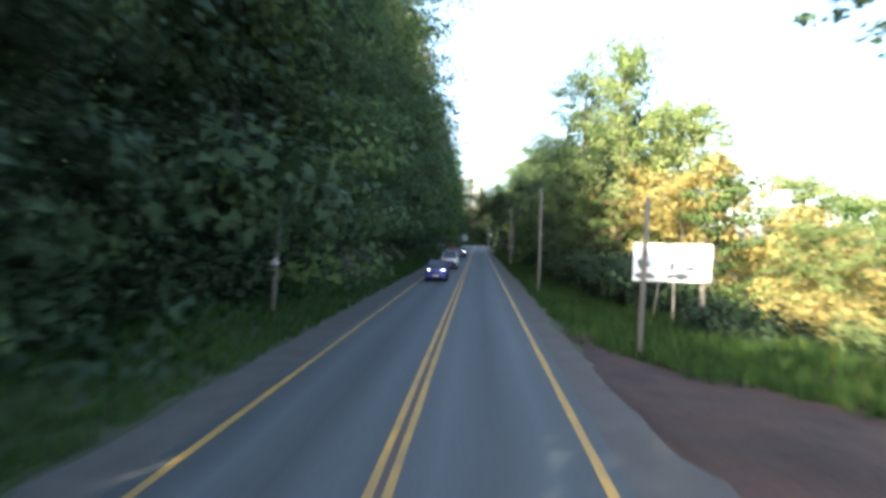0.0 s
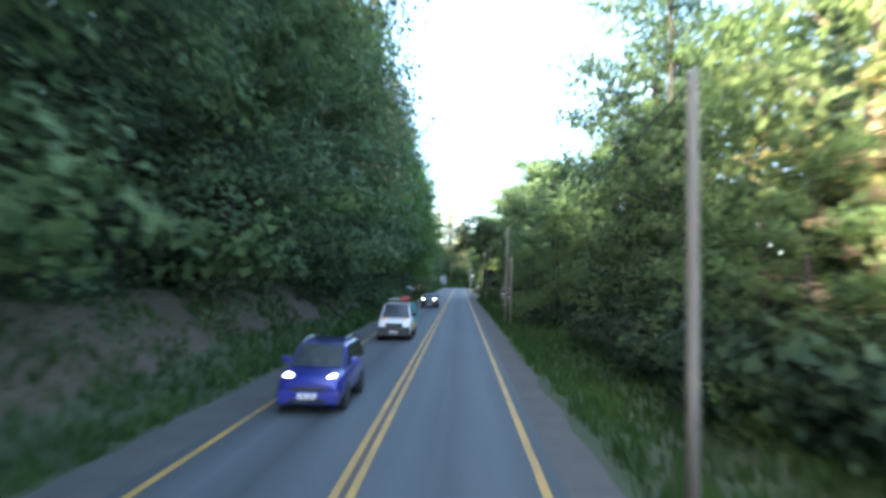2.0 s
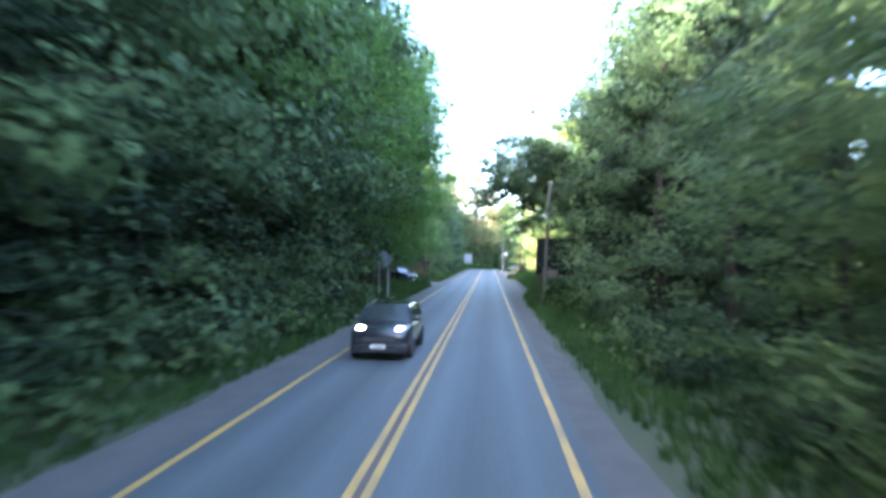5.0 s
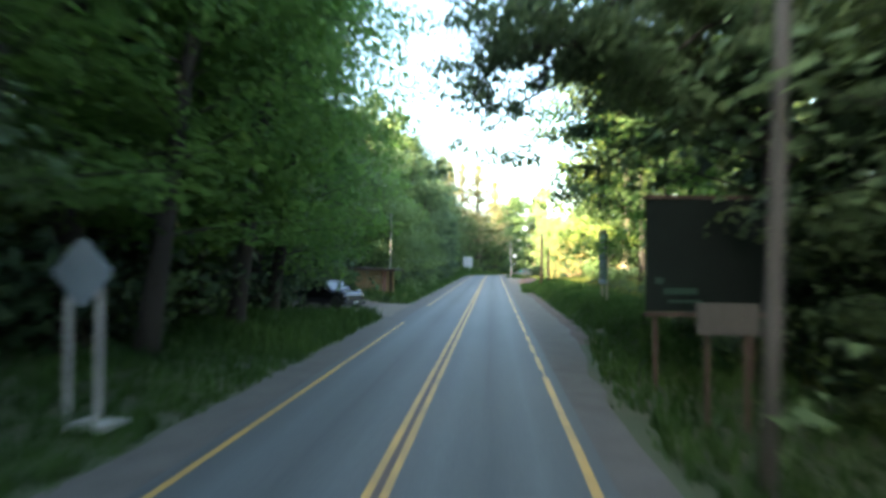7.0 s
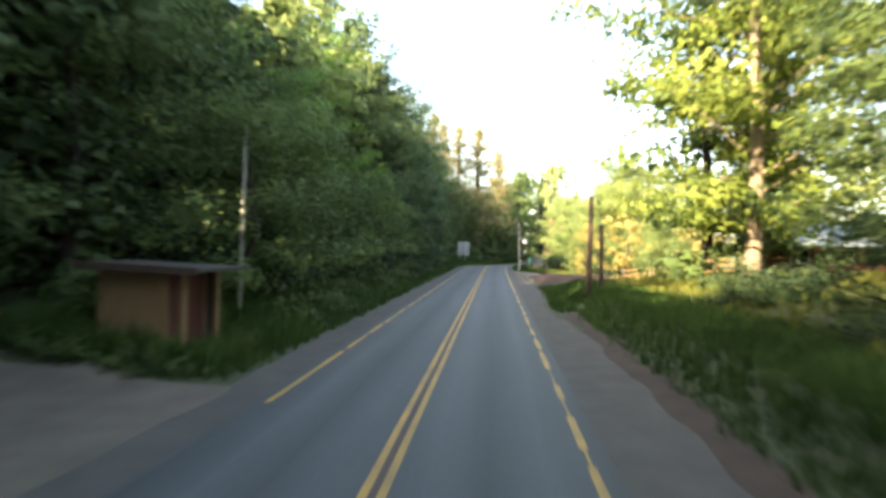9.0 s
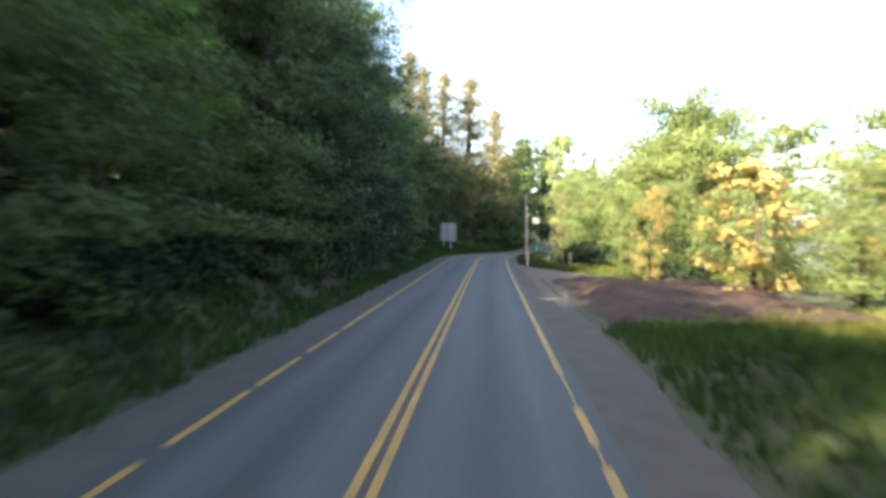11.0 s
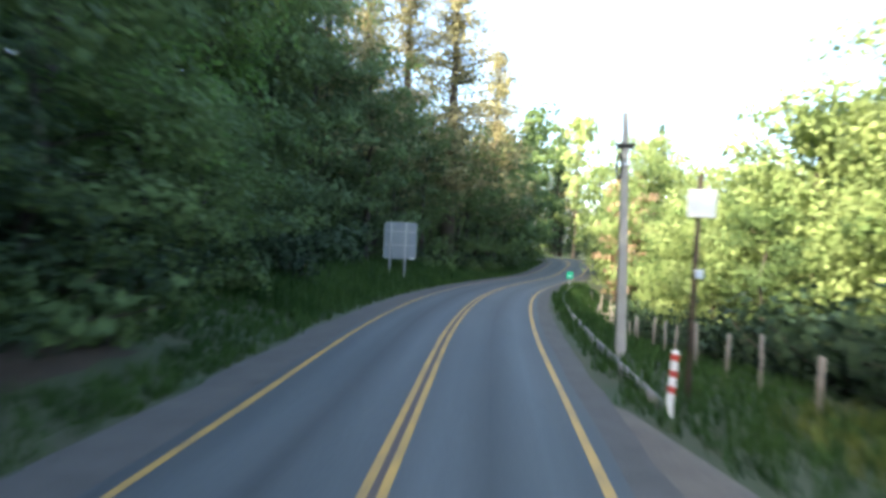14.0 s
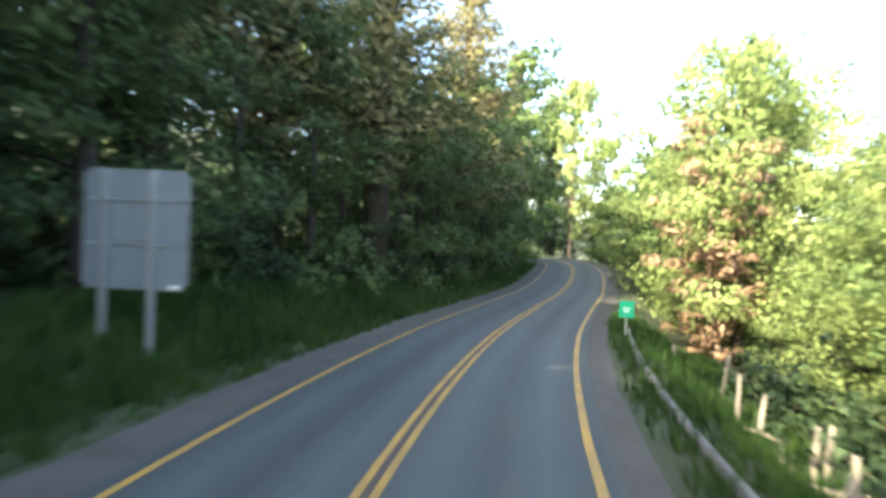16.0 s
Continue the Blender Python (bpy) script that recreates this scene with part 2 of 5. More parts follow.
def tube(bm, pts, radii, sides=8, cap=True):
    """A tapered tube through the points."""
    rings = []
    for i, p in enumerate(pts):
        p = Vector(p)
        d = (Vector(pts[min(i + 1, len(pts) - 1)]) - Vector(pts[max(i - 1, 0)])).normalized()
        a = d.orthogonal().normalized() if abs(d.z) < 0.95 else Vector((1, 0, 0))
        a = (a - d * a.dot(d)).normalized()
        b = d.cross(a)
        rings.append([bm.verts.new(p + (a * math.cos(t) + b * math.sin(t)) * radii[i]) for t in (2 * math.pi * k / sides for k in range(sides))])
    for r, q in zip(rings, rings[1:]):
        for k in range(sides):
            bm.faces.new((r[k], r[(k + 1) % sides], q[(k + 1) % sides], q[k])).smooth = True
    if cap:
        bm.faces.new(rings[0][::-1])
        bm.faces.new(rings[-1])
    return bm


def tubem(pts, radii, sides=8):
    return tube(bmesh.new(), pts, radii, sides)


def cloud_mesh(name, centres, sizes, aspect=0.6, flat=0.5, rng=None, tri=False, out=None):
    """Leaves as small folded kites or pointed blades round the given centres, in one mesh. out: the way each leaf faces, away from its clump."""
    n = len(centres)
    nrm = rng.normal(size=(n, 3))
    if out is None:
        nrm[:, 2] = np.abs(nrm[:, 2]) * (1 + flat) + flat
    else:
        nrm = nrm * 0.5 + out
        nrm[:, 2] += flat
    nrm /= np.linalg.norm(nrm, axis=1)[:, None] + 1e-6
    a = np.cross(nrm, rng.normal(size=(n, 3)))
    a /= np.linalg.norm(a, axis=1)[:, None] + 1e-6
    b = np.cross(nrm, a)
    s = sizes[:, None]
    if tri:
        v = np.stack([centres - a * s * 0.55, centres + a * s * 0.35 - b * s * aspect * 0.62, centres + a * s * 0.35 + b * s * aspect * 0.62], 1)
    else:
        v = np.empty((n, 4, 3))
        v[:, 0] = centres - a * s * 0.5
        v[:, 1] = centres - b * s * aspect * 0.5 + nrm * s * 0.12 - a * s * 0.05
        v[:, 2] = centres + a * s * 0.5 - nrm * s * 0.1
        v[:, 3] = centres + b * s * aspect * 0.5 + nrm * s * 0.12 - a * s * 0.05
    me = quads(name, v)
    if out is not None:
        soft = nrm * 0.45 + out + np.array([0, 0, flat * 0.5])
        soft /= np.linalg.norm(soft, axis=1)[:, None] + 1e-6
        me.normals_split_custom_set_from_vertices(np.repeat(soft, v.shape[1], axis=0).astype(float).tolist())
    return me


def quads(name, v):
    n, k = v.shape[:2]
    me = bpy.data.meshes.new(name)
    me.vertices.add(n * k)
    me.vertices.foreach_set("co", v.reshape(-1).astype(np.float32))
    me.loops.add(n * k)
    me.loops.foreach_set("vertex_index", np.arange(n * k, dtype=np.int32))
    me.polygons.add(n)
    me.polygons.foreach_set("loop_start", np.arange(0, n * k, k, dtype=np.int32))
    me.update(calc_edges=True)
    return me


# ---- the road's line and the ground ----
LINE_Y = (-2000, 100, 180, 200, 212, 222, 232, 242, 252, 262, 275, 290, 305, 330, 370, 2000)
LINE_X = (0, 0, 0, 0, 0.08, 0.2, 0.77, 1.87, 3.72, 6.25, 9.85, 13.2, 15.3, 14.5, 4, -900)
LINE_Z = (0, 0, 0, 0, 0.02, 0.05, -0.06, -0.27, -0.45, -0.6, -0.6, -0.1, 0.3, 0.5, 0.5, 0.5)


def along(y, vals):
    """A smooth run through the values that belong to LINE_Y."""
    i = max(0, min(len(LINE_Y) - 2, next((k for k, q in enumerate(LINE_Y) if q > y), len(LINE_Y) - 1) - 1))
    h = LINE_Y[i + 1] - LINE_Y[i]
    t = (y - LINE_Y[i]) / h

    def slope(k):
        lo, hi = max(0, k - 1), min(len(LINE_Y) - 1, k + 1)
        return (vals[hi] - vals[lo]) / (LINE_Y[hi] - LINE_Y[lo])
    return (2 * t**3 - 3 * t * t + 1) * vals[i] + (t**3 - 2 * t * t + t) * h * slope(i) + (3 * t * t - 2 * t**3) * vals[i + 1] + (t**3 - t * t) * h * slope(i + 1)


def road_z(y):
    return along(y, LINE_Z)


def cx(y):
    """x of the road's middle at y."""
    return along(y, LINE_X)


def sm(a, b, t):
    t = min(1.0, max(0.0, (t - a) / (b - a)))
    return t * t * (3 - 2 * t)


def band(a, b, soft, y):
    return sm(a - soft, a + soft, y) * (1 - sm(b - soft, b + soft, y))


def ground_z(x, y):
    u = x - cx(y)
    wob = 0.12 * noise.noise((x * 0.25, y * 0.25, 0)) + 0.05 * noise.noise((x * 0.9, y * 0.9, 3))
    far = sm(60, 200, abs(u))
    if u < 0:
        w = -u
        high = 0.5 + 1.9 * band(30, 76, 6, y) + 0.7 * band(82, 112, 6, y) + 0.7 * band(152, 260, 8, y)
        drive = band(127, 143, 1.5, y)
        z = high * sm(4.7, 8.6, w) * (1 - drive) + (0.14 * max(0, min(w, 14) - 8.6) + 0.42 * max(0, min(w, 44) - 14)) * (1 - 0.8 * drive * (1 - sm(14, 20, w))) + wob * sm(4.6, 6, w) * (1 - drive)
    else:
        w = u
        rise = band(122, 174, 6, y)
        drop = sm(212, 236, y)
        ditch = band(20, 112, 8, y)
        z = rise * (0.9 * sm(5.5, 6.7, w) + 0.9 * sm(9, 18, w))
        z -= ditch * 0.3 * math.exp(-((w - 6) / 1.2) ** 2)
        z -= drop * (1.7 * sm(4.9, 8.0, w) + 4.6 * sm(8.0, 20, w)) * (1 - far)
        junction = band(178, 204, 3, y) * (1 - sm(20, 30, w)) + band(-20, 12, 2, y) * (1 - sm(12, 18, w))
        wide = 1.15 * band(112, 186, 8, y)
        z = z * (1 - junction) + wob * sm(4.6 + wide, 6 + wide, w) * (1 - 0.8 * junction) - 0.02 * wide * (1 - sm(5.3, 5.8, w))
    return z + road_z(y) - 0.06 * (1 - sm(3.6, 4.4, abs(u))) - 0.03


def sheet(name, us, ys, zf, material, label, curved=True):
    bm = bmesh.new()
    rows = [[bm.verts.new(((cx(y) if curved else 0) + u, y, zf((cx(y) if curved else 0) + u, y))) for u in us] for y in ys]
    for r, q in zip(rows, rows[1:]):
        for i in range(len(us) - 1):
            bm.faces.new((r[i], r[i + 1], q[i + 1], q[i])).smooth = True
    return tagged(part(name, bm, material), label, name.split("_")[0], kind="structure")


US = [-1500, -500, -200, -120, -80, -60, -45, -35, -28, -22] + [-18 + 0.75 * i for i in range(49)] + [20, 24, 30, 38, 48, 60, 80, 120, 200, 500, 1500]
YS = [-1200, -400, -150, -80, -50] + [-35 + 1.0 * i for i in range(346)] + [314, 320, 330, 345, 370, 400, 450, 550, 800, 1500]
ground = sheet("ground", US, YS, ground_z, "soil", "dark grassy forest soil beside the road")
ROAD_Y = [-60 + 2.0 * i for i in range(190)]


def strip(name, u0, u1, y0, y1, z, material, parent=None, step=1.0, wob=0.0, label="", thick=0.0, seed=0, both=True):
    """A band along the road from y0 to y1, between the offsets u0 and u1."""
    n = max(2, int((y1 - y0) / step) + 1)
    bm, rows = bmesh.new(), []
    uvl = bm.loops.layers.uv.new("UVMap")
    k = max(1, int((u1 - u0) / 0.28))
    for i in range(n):
        y = y0 + (y1 - y0) * i / (n - 1)
        s = (cx(y + 0.5) - cx(y - 0.5))
        q = 1 / math.sqrt(1 + s * s)
        row = []
        for j in range(k + 1):
            u = u0 + (u1 - u0) * j / k
            if wob and (j == 0 or (both and j == k)):
                u += wob * noise.noise((y * 0.45, j + seed, 1.7)) + 0.4 * wob * noise.noise((y * 2.1, j + seed, 4.1))
            row.append(bm.verts.new((cx(y) + u * q, y - u * s * q, (z(u, y) if callable(z) else z) + road_z(y))))
        rows.append(row)
    for r, q in zip(rows, rows[1:]):
        for j in range(k):
            f = bm.faces.new((r[j], r[j + 1], q[j + 1], q[j]))
            f.smooth = True
            for lp_, (uu, vv) in zip(f.loops, ((j, r), (j + 1, r), (j + 1, q), (j, q))):
                lp_[uvl].uv = (u0 + (u1 - u0) * uu / k, vv[0].co.y)
    if thick:
        g = bmesh.ops.extrude_face_region(bm, geom=bm.faces[:])
        bmesh.ops.translate(bm, verts=[v for v in g["geom"] if isinstance(v, bmesh.types.BMVert)], vec=(0, 0, thick))
        bmesh.ops.recalc_face_normals(bm, faces=bm.faces)
    return part(name, bm, material, parent, label)


# carriageway, with a slight crown, and its gravel shoulders
road = strip("road", -3.15, 3.15, -60, 318, lambda u, y: 0.012 * (1 - (u / 3.15) ** 2), "asphalt", wob=0.05, step=2)
tagged(road, "worn grey asphalt two-lane road with yellow lines", "road", kind="structure")
sl = strip("shoulder_west", -4.25, -3.0, -60, 318, -0.012, "gravel", wob=0.22, step=1, both=False)
tagged(sl, "grey gravel shoulder along the road edge", "shoulder", kind="structure")


def right_edge(y):
    return 3.95 + 0.55 * band(-20, 13, 6, y) + 1.1 * band(122, 156, 8, y) + 0.75 * band(166, 196, 8, y) - 0.2 * sm(200, 214, y)


bm = bmesh.new()
prev = None
for i in range(379):
    y = -60 + i
    s = cx(y + 0.5) - cx(y - 0.5)
    e = right_edge(y) + 0.22 * noise.noise((y * 0.4, 0, 9)) + 0.12 * noise.noise((y * 1.7, 5, 9))
    cur = [bm.verts.new((cx(y) + u, y - u * s, -0.012 - 0.01 * (u > 3.5) + road_z(y))) for u in (3.0, 3.6, e)]
    if prev:
        for j in range(2):
            bm.faces.new((prev[j], prev[j + 1], cur[j + 1], cur[j])).smooth = True
    prev = cur
tagged(part("shoulder_east", bm, "gravel"), "grey gravel shoulder with a ragged edge", "shoulder", kind="structure")


def patch(name, x0, x1, y0, y1, material, label, n=26, seed=0, lift=0.035, rough=0.0, taper=0.86):
    """An uneven-edged patch of bare ground lying on the ground sheet."""
    bm = bmesh.new()
    rows = []
    for i in range(n + 1):
        row = []
        for j in range(n + 1):
            a, b = i / n * 2 - 1, j / n * 2 - 1
            r = max(abs(a), abs(b)) or 1
            k = 1 + 0.16 * r * noise.noise((a * 2.3, b * 2.3, seed))
            x, y = (x0 + x1) / 2 + a * k * (x1 - x0) / 2, (y0 + y1) / 2 + b * k * (y1 - y0) / 2
            edge = sm(taper, 1.0, r)
            row.append(bm.verts.new((x, y, ground_z(x, y) + lift - (lift + 0.055) * edge + rough * (1 - edge) * (noise.noise((x * 0.55, y * 0.55, 7)) + 0.5 * noise.noise((x * 1.9, y * 1.9, 2))))))
        rows.append(row)
    for r, q in zip(rows, rows[1:]):
        for j in range(n):
            bm.faces.new((r[j], q[j], q[j + 1], r[j + 1])).smooth = True
    return tagged(part(name, bm, material), label, "ground", kind="structure")


patch("driveway_gravel", -12.5, -3.5, 133.2, 143.6, "brown_gravel", "brown-grey gravel driveway opening beside the road", seed=1, lift=0.05)
patch("driveway_earth", 3.4, 17, -1.0, 21.0, "red_earth", "reddish bare earth driveway beside the road", n=80, seed=2, lift=0.07, rough=0.07)


def track_far(u):
    return 215.5 - 7.5 * sm(3.4, 5.6, u) - 8.5 * sm(5.4, 10, u) - 5 * sm(10, 26, u)


def track_near(u):
    return 178 + 6 * sm(3.6, 4.8, u) + 6.5 * sm(4.6, 5.6, u) + 4 * sm(5.4, 6.6, u) + 3.5 * sm(6.2, 9.5, u) - 4 * sm(12, 26, u)


bm = bmesh.new()
rows = []
for i in range(47):
    u = 3.5 + 0.5 * i
    a0, a1 = track_near(u) + 0.5 * noise.noise((u * 0.7, 1, 1)), track_far(u) + 0.5 * noise.noise((u * 0.8, 5, 1))
    rows.append([bm.verts.new((cx(a0 + (a1 - a0) * j / 36) + u, a0 + (a1 - a0) * j / 36, ground_z(cx(a0 + (a1 - a0) * j / 36) + u, a0 + (a1 - a0) * j / 36) + (0.045 if 0 < j < 36 else -0.03) - 0.03 * (i == 0))) for j in range(37)])
for r, q in zip(rows, rows[1:]):
    for j in range(36):
        bm.faces.new((r[j], q[j], q[j + 1], r[j + 1])).smooth = True
tagged(part("side_track", bm, "brown_gravel"), "pale brown gravel side track joining the road", "ground", kind="structure")
patch("earth_bank", 4.7, 15.5, 177, 198, "red_earth", "reddish bare earth mound beside the gravel track", n=70, seed=4, lift=0.42, rough=0.34, taper=0.6)
edge = strip("earth_edge", 4.8, 5.55, 124, 160, lambda u, y: ground_z(cx(y) + u, y) - road_z(y) + 0.02 + 0.09 * sm(4.85, 5.2, u), "dark_earth", wob=0.3, step=0.5, seed=8)
tagged(edge, "dark bare earth edge under the verge bank", "ground", kind="structure")
rut = strip("wheel_rut", 4.5, 4.68, 186.5, 197.5, lambda u, y: ground_z(cx(y) + u, y) - road_z(y) + 0.06, "dark_earth", wob=0.16, step=0.4, seed=11)
tagged(rut, "dark narrow wheel rut between shoulder and track", "ground", kind="structure")
patch("earth_slope", -14, -5.9, 31, 74, "bank_soil", "bare brown earth bank under the trees", n=60, seed=5, lift=0.1, rough=0.12)
patch("bank_litter", -13, -5.7, 178, 216, "dark_earth", "brown leaf litter bank under the trees", n=30, seed=6)
patch("grass_drive", 5.2, 15, 58, 65, "dark_earth", "worn earth track across the verge", seed=7, lift=0.02)

# yellow lines: children of the road
strip("centre_stain", -0.06, 0.06, -60, 316, 0.0165, "brown_stain", road, 2, 0.012, "reddish-brown dirt between the lines")
strip("edge_line", 2.818, 2.862, 117, 172, 0.0085, "yellow_paint", road, 0.5, 0.03, seed=40)
for u in (-0.115, 0.115):
    strip("centre_line", u - 0.06, u + 0.06, -60, 316, 0.018, "yellow_paint", road, 2, 0.012)
for y0, y1 in [(-60, 131.0), (141.8, 147.5)] + [(148.0 + 3.1 * i, 150.75 + 3.1 * i - 0.25 * (i % 2)) for i in range(9)] + [(176, 316)]:
    strip("edge_line", -2.92, -2.79, y0, y1, 0.009, "yellow_paint", road, 2 if y1 - y0 > 9 else 0.4, 0.02, seed=int(y0))
dash = [(-60, 117.5)] + [(118.6 + 3.05 * i, 118.6 + 3.05 * i + 2.25 - 0.5 * (i % 3)) for i in range(17)] + [(171.5, 316)]
for i, (y0, y1) in enumerate(dash):
    strip("edge_line", 2.77, 2.91, y0, y1, 0.009, "yellow_paint", road, 2 if y1 - y0 > 9 else 0.4, 0.02, seed=i)

# ---- trees ----
RNG = np.random.default_rng(11)


def limb_path(p, d, length, droop, rng, n=4):
    pts, p, d = [Vector(p)], Vector(p), Vector(d).normalized()
    for i in range(n):
        d = (d + Vector(rng.normal(0, 0.13, 3)) + Vector((0, 0, droop))).normalized()
        p = p + d * length / n
        pts.append(p.copy())
    return pts


def broadleaf(h, r, clear, leaves, size, leaf, bark, rng, label, low=0.0, limbs=34, lean=(0, 0), clump=0.25, base=0.12, bias=0.9, reach=(), inner=True, droop=0.35, tri=True):
    """A broad-leaved tree: tapered trunk, limbs, and a crown of small leaves in clumps."""
    t = thing("sapling", Matrix(), label, "sapling", "saplings at the wood's edge") if h < 7.8 else thing("tree", Matrix(), label, "tree", "roadside trees")
    top = Vector((lean[0] * h, lean[1] * h, h * 0.92))
    trunk = [Vector((lean[0] * h * f + 0.25 * rng.normal() * f, lean[1] * h * f + 0.25 * rng.normal() * f, h * 0.92 * f)) for f in (0, 0.08, 0.25, 0.45, 0.65, 0.85, 1)]
    trunk[0] = Vector((0, 0, -0.4))
    r0 = 0.0145 * h + 0.04
    part("trunk", tubem(trunk, [r0 * 1.5, r0 * 1.05, r0 * 0.9, r0 * 0.72, r0 * 0.5, r0 * 0.3, r0 * 0.1], 9), bark, t)
    bm = bmesh.new()
    tips = []
    for i in range(limbs):
        f = clear + (1 - clear) * ((i + 0.5) / limbs) ** bias
        k = min(6, f / 0.165)
        a = trunk[int(k)].lerp(trunk[min(6, int(k) + 1)], k - int(k)) if f < 0.97 else trunk[6]
        ang = i * 2.4 + rng.normal(0, 0.3)
        shape = math.sin(math.pi * min(1, 0.02 + 0.98 * (f - clear) / (1 - clear))) ** 0.6
        ln = r * max(base + (1.05 - base) * shape, base if f < 0.5 else 0) * rng.uniform(0.75, 1.12)
        fit = min(1, ln / (0.6 * r))
        pts = limb_path(a, (math.cos(ang), math.sin(ang), 0.35 + 0.5 * f), ln, -0.05 - low, rng)
        rr = max(0.02, r0 * 0.32 * (1 - 0.7 * f))
        tube(bm, pts, [rr, rr * 0.75, rr * 0.5, rr * 0.3, rr * 0.12], 3, False)
        tips += [(pts[-1], fit), (pts[2].lerp(pts[3], 0.4), 0.95 * fit)]
        if i % 2 and inner:
            tips.append((pts[1], 0.6 * fit))
    for z, ang, ln, drop in reach:
        pts = limb_path((0, 0, z), (math.cos(ang), math.sin(ang), 0.45), ln, -drop, rng, 6)
        tube(bm, pts, [0.13, 0.11, 0.09, 0.07, 0.05, 0.035, 0.015], 5, False)
        for q in pts[2:]:
            for j in range(5):
                tips.append((q + Vector(rng.normal(0, 1, 3) * np.array([0.8, 0.8, 0.35])), 0.55))
    tagged(part("limb_work", bm, bark, t), kind="stuff")
    per = leaves // len(tips)
    cs, ss, out = [], [], []
    for p, w in tips:
        cr = r * clump * w * rng.uniform(0.7, 1.4)
        c = rng.normal(size=(per, 3))
        c /= np.linalg.norm(c, axis=1)[:, None]
        away = np.array([p[0] - lean[0] * p[2], p[1] - lean[1] * p[2], 0.0]) / r
        out.append(c * 0.8 + away * 0.5)
        c = c * (rng.uniform(0.15, 1, (per, 1)) ** 0.5) * np.array([cr, cr, cr * 0.5])
        c[:, 2] -= droop * cr * (c[:, 0] ** 2 + c[:, 1] ** 2) / (cr * cr + 1e-6)
        cs.append(c + np.array(p))
        ss.append(rng.uniform(0.6, 1.3, per) * size)
    mesh_ob("crown", cloud_mesh("crown", np.vstack(cs), np.hstack(ss), 0.62, 0.45, rng, tri, np.vstack(out)), leaf, t)
    return t


def conifer(h, r, clear, leaves, size, leaf, bark, rng, label, whorls=17, sparse=0.0, taper=0.75, rise=0.18, tuft=1.0):
    """A conifer: straight trunk, whorls of branches with needle sprays that lift at their ends."""
    t = thing("conifer", Matrix(), label, "tree", "roadside trees")
    part("trunk", tubem([(0, 0, -0.4), (0.05, 0, h * 0.3), (-0.05, 0.05, h * 0.7), (0, 0, h)], [0.017 * h, 0.013 * h, 0.007 * h, 0.01], 8), bark, t)
    bm = bmesh.new()
    cs, ss, out = [], [], []
    total = whorls * 6
    for w in range(whorls):
        for k in range(6):
            f = min(0.99, clear + (1 - clear) * (w + rng.uniform(-0.6, 0.6)) / (whorls - 0.4))
            if rng.random() < sparse:
                continue
            ang = k * 1.047 + w * 0.6 + rng.normal(0, 0.2)
            ln = r * ((1 - f) ** taper * 0.95 + 0.08) * rng.uniform(0.5, 1.25)
            pts = limb_path((0, 0, h * f), (math.cos(ang), math.sin(ang), rise), ln, -0.05 + 0.2 * rise, rng, 3)
            tube(bm, pts, [0.055, 0.04, 0.028, 0.01], 3, False)
            n = max(4, int(leaves / total * (0.45 + 1.1 * ln / r)))
            s = rng.uniform(0.12, 1, n)
            base = np.array([pts[0].lerp(pts[-1], q) for q in s])
            off = rng.normal(size=(n, 3)) * np.array([0.32, 0.32, 0.24]) * (0.4 + ln * 0.2) * tuft
            cs.append(base + off)
            out.append(off / (np.linalg.norm(off, axis=1)[:, None] + 1e-6) * 0.7 + np.array([math.cos(ang), math.sin(ang), 0.0]) * 0.4)
            ss.append(rng.uniform(0.6, 1.3, n) * size)
    tagged(part("limb_work", bm, bark, t), kind="stuff")
    mesh_ob("crown", cloud_mesh("crown", np.vstack(cs), np.hstack(ss), 0.4, 0.3, rng, True, np.vstack(out)), leaf, t)
    return t


def shrub(h, r, leaves, size, leaf, rng, label):
    t = thing("shrub", Matrix(), label, "shrub", "roadside shrubs")
    bm = bmesh.new()
    tips = []
    for i in range(11):
        ang = i * 2.4
        pts = limb_path((0.1 * math.cos(ang), 0.1 * math.sin(ang), -0.15), (math.cos(ang) * r / h, math.sin(ang) * r / h, 0.9), h * rng.uniform(0.6, 1.0), -0.06, rng)
        tube(bm, pts, [0.035, 0.028, 0.02, 0.014, 0.006], 4, False)
        tips += pts[1:]
    tagged(part("stem_work", bm, "bark", t), kind="stuff")
    per = leaves // len(tips)
    off = [rng.normal(size=(per, 3)) for p in tips]
    c = np.vstack([np.array(p) + o * 0.13 * max(h, r) for p, o in zip(tips, off)])
    c[:, 2] = np.abs(c[:, 2]) + 0.02
    out = np.vstack([o / (np.linalg.norm(o, axis=1)[:, None] + 1e-6) * 0.7 + np.array([p[0], p[1], 0.3]) / max(h, r) * 0.8 for p, o in zip(tips, off)])
    mesh_ob("foliage", cloud_mesh("foliage", c, rng.uniform(0.6, 1.3, len(c)) * size, 0.7, 0.3, rng, True, out), leaf, t)
    return t


PROTO = {}


def proto(key, maker, *a, **k):
    ob = maker(*a, **k)
    PROTO[key] = [ob, False, max(v.co.z for c in ob.children for v in c.data.vertices) * (0.92 if maker is not shrub else 1)]


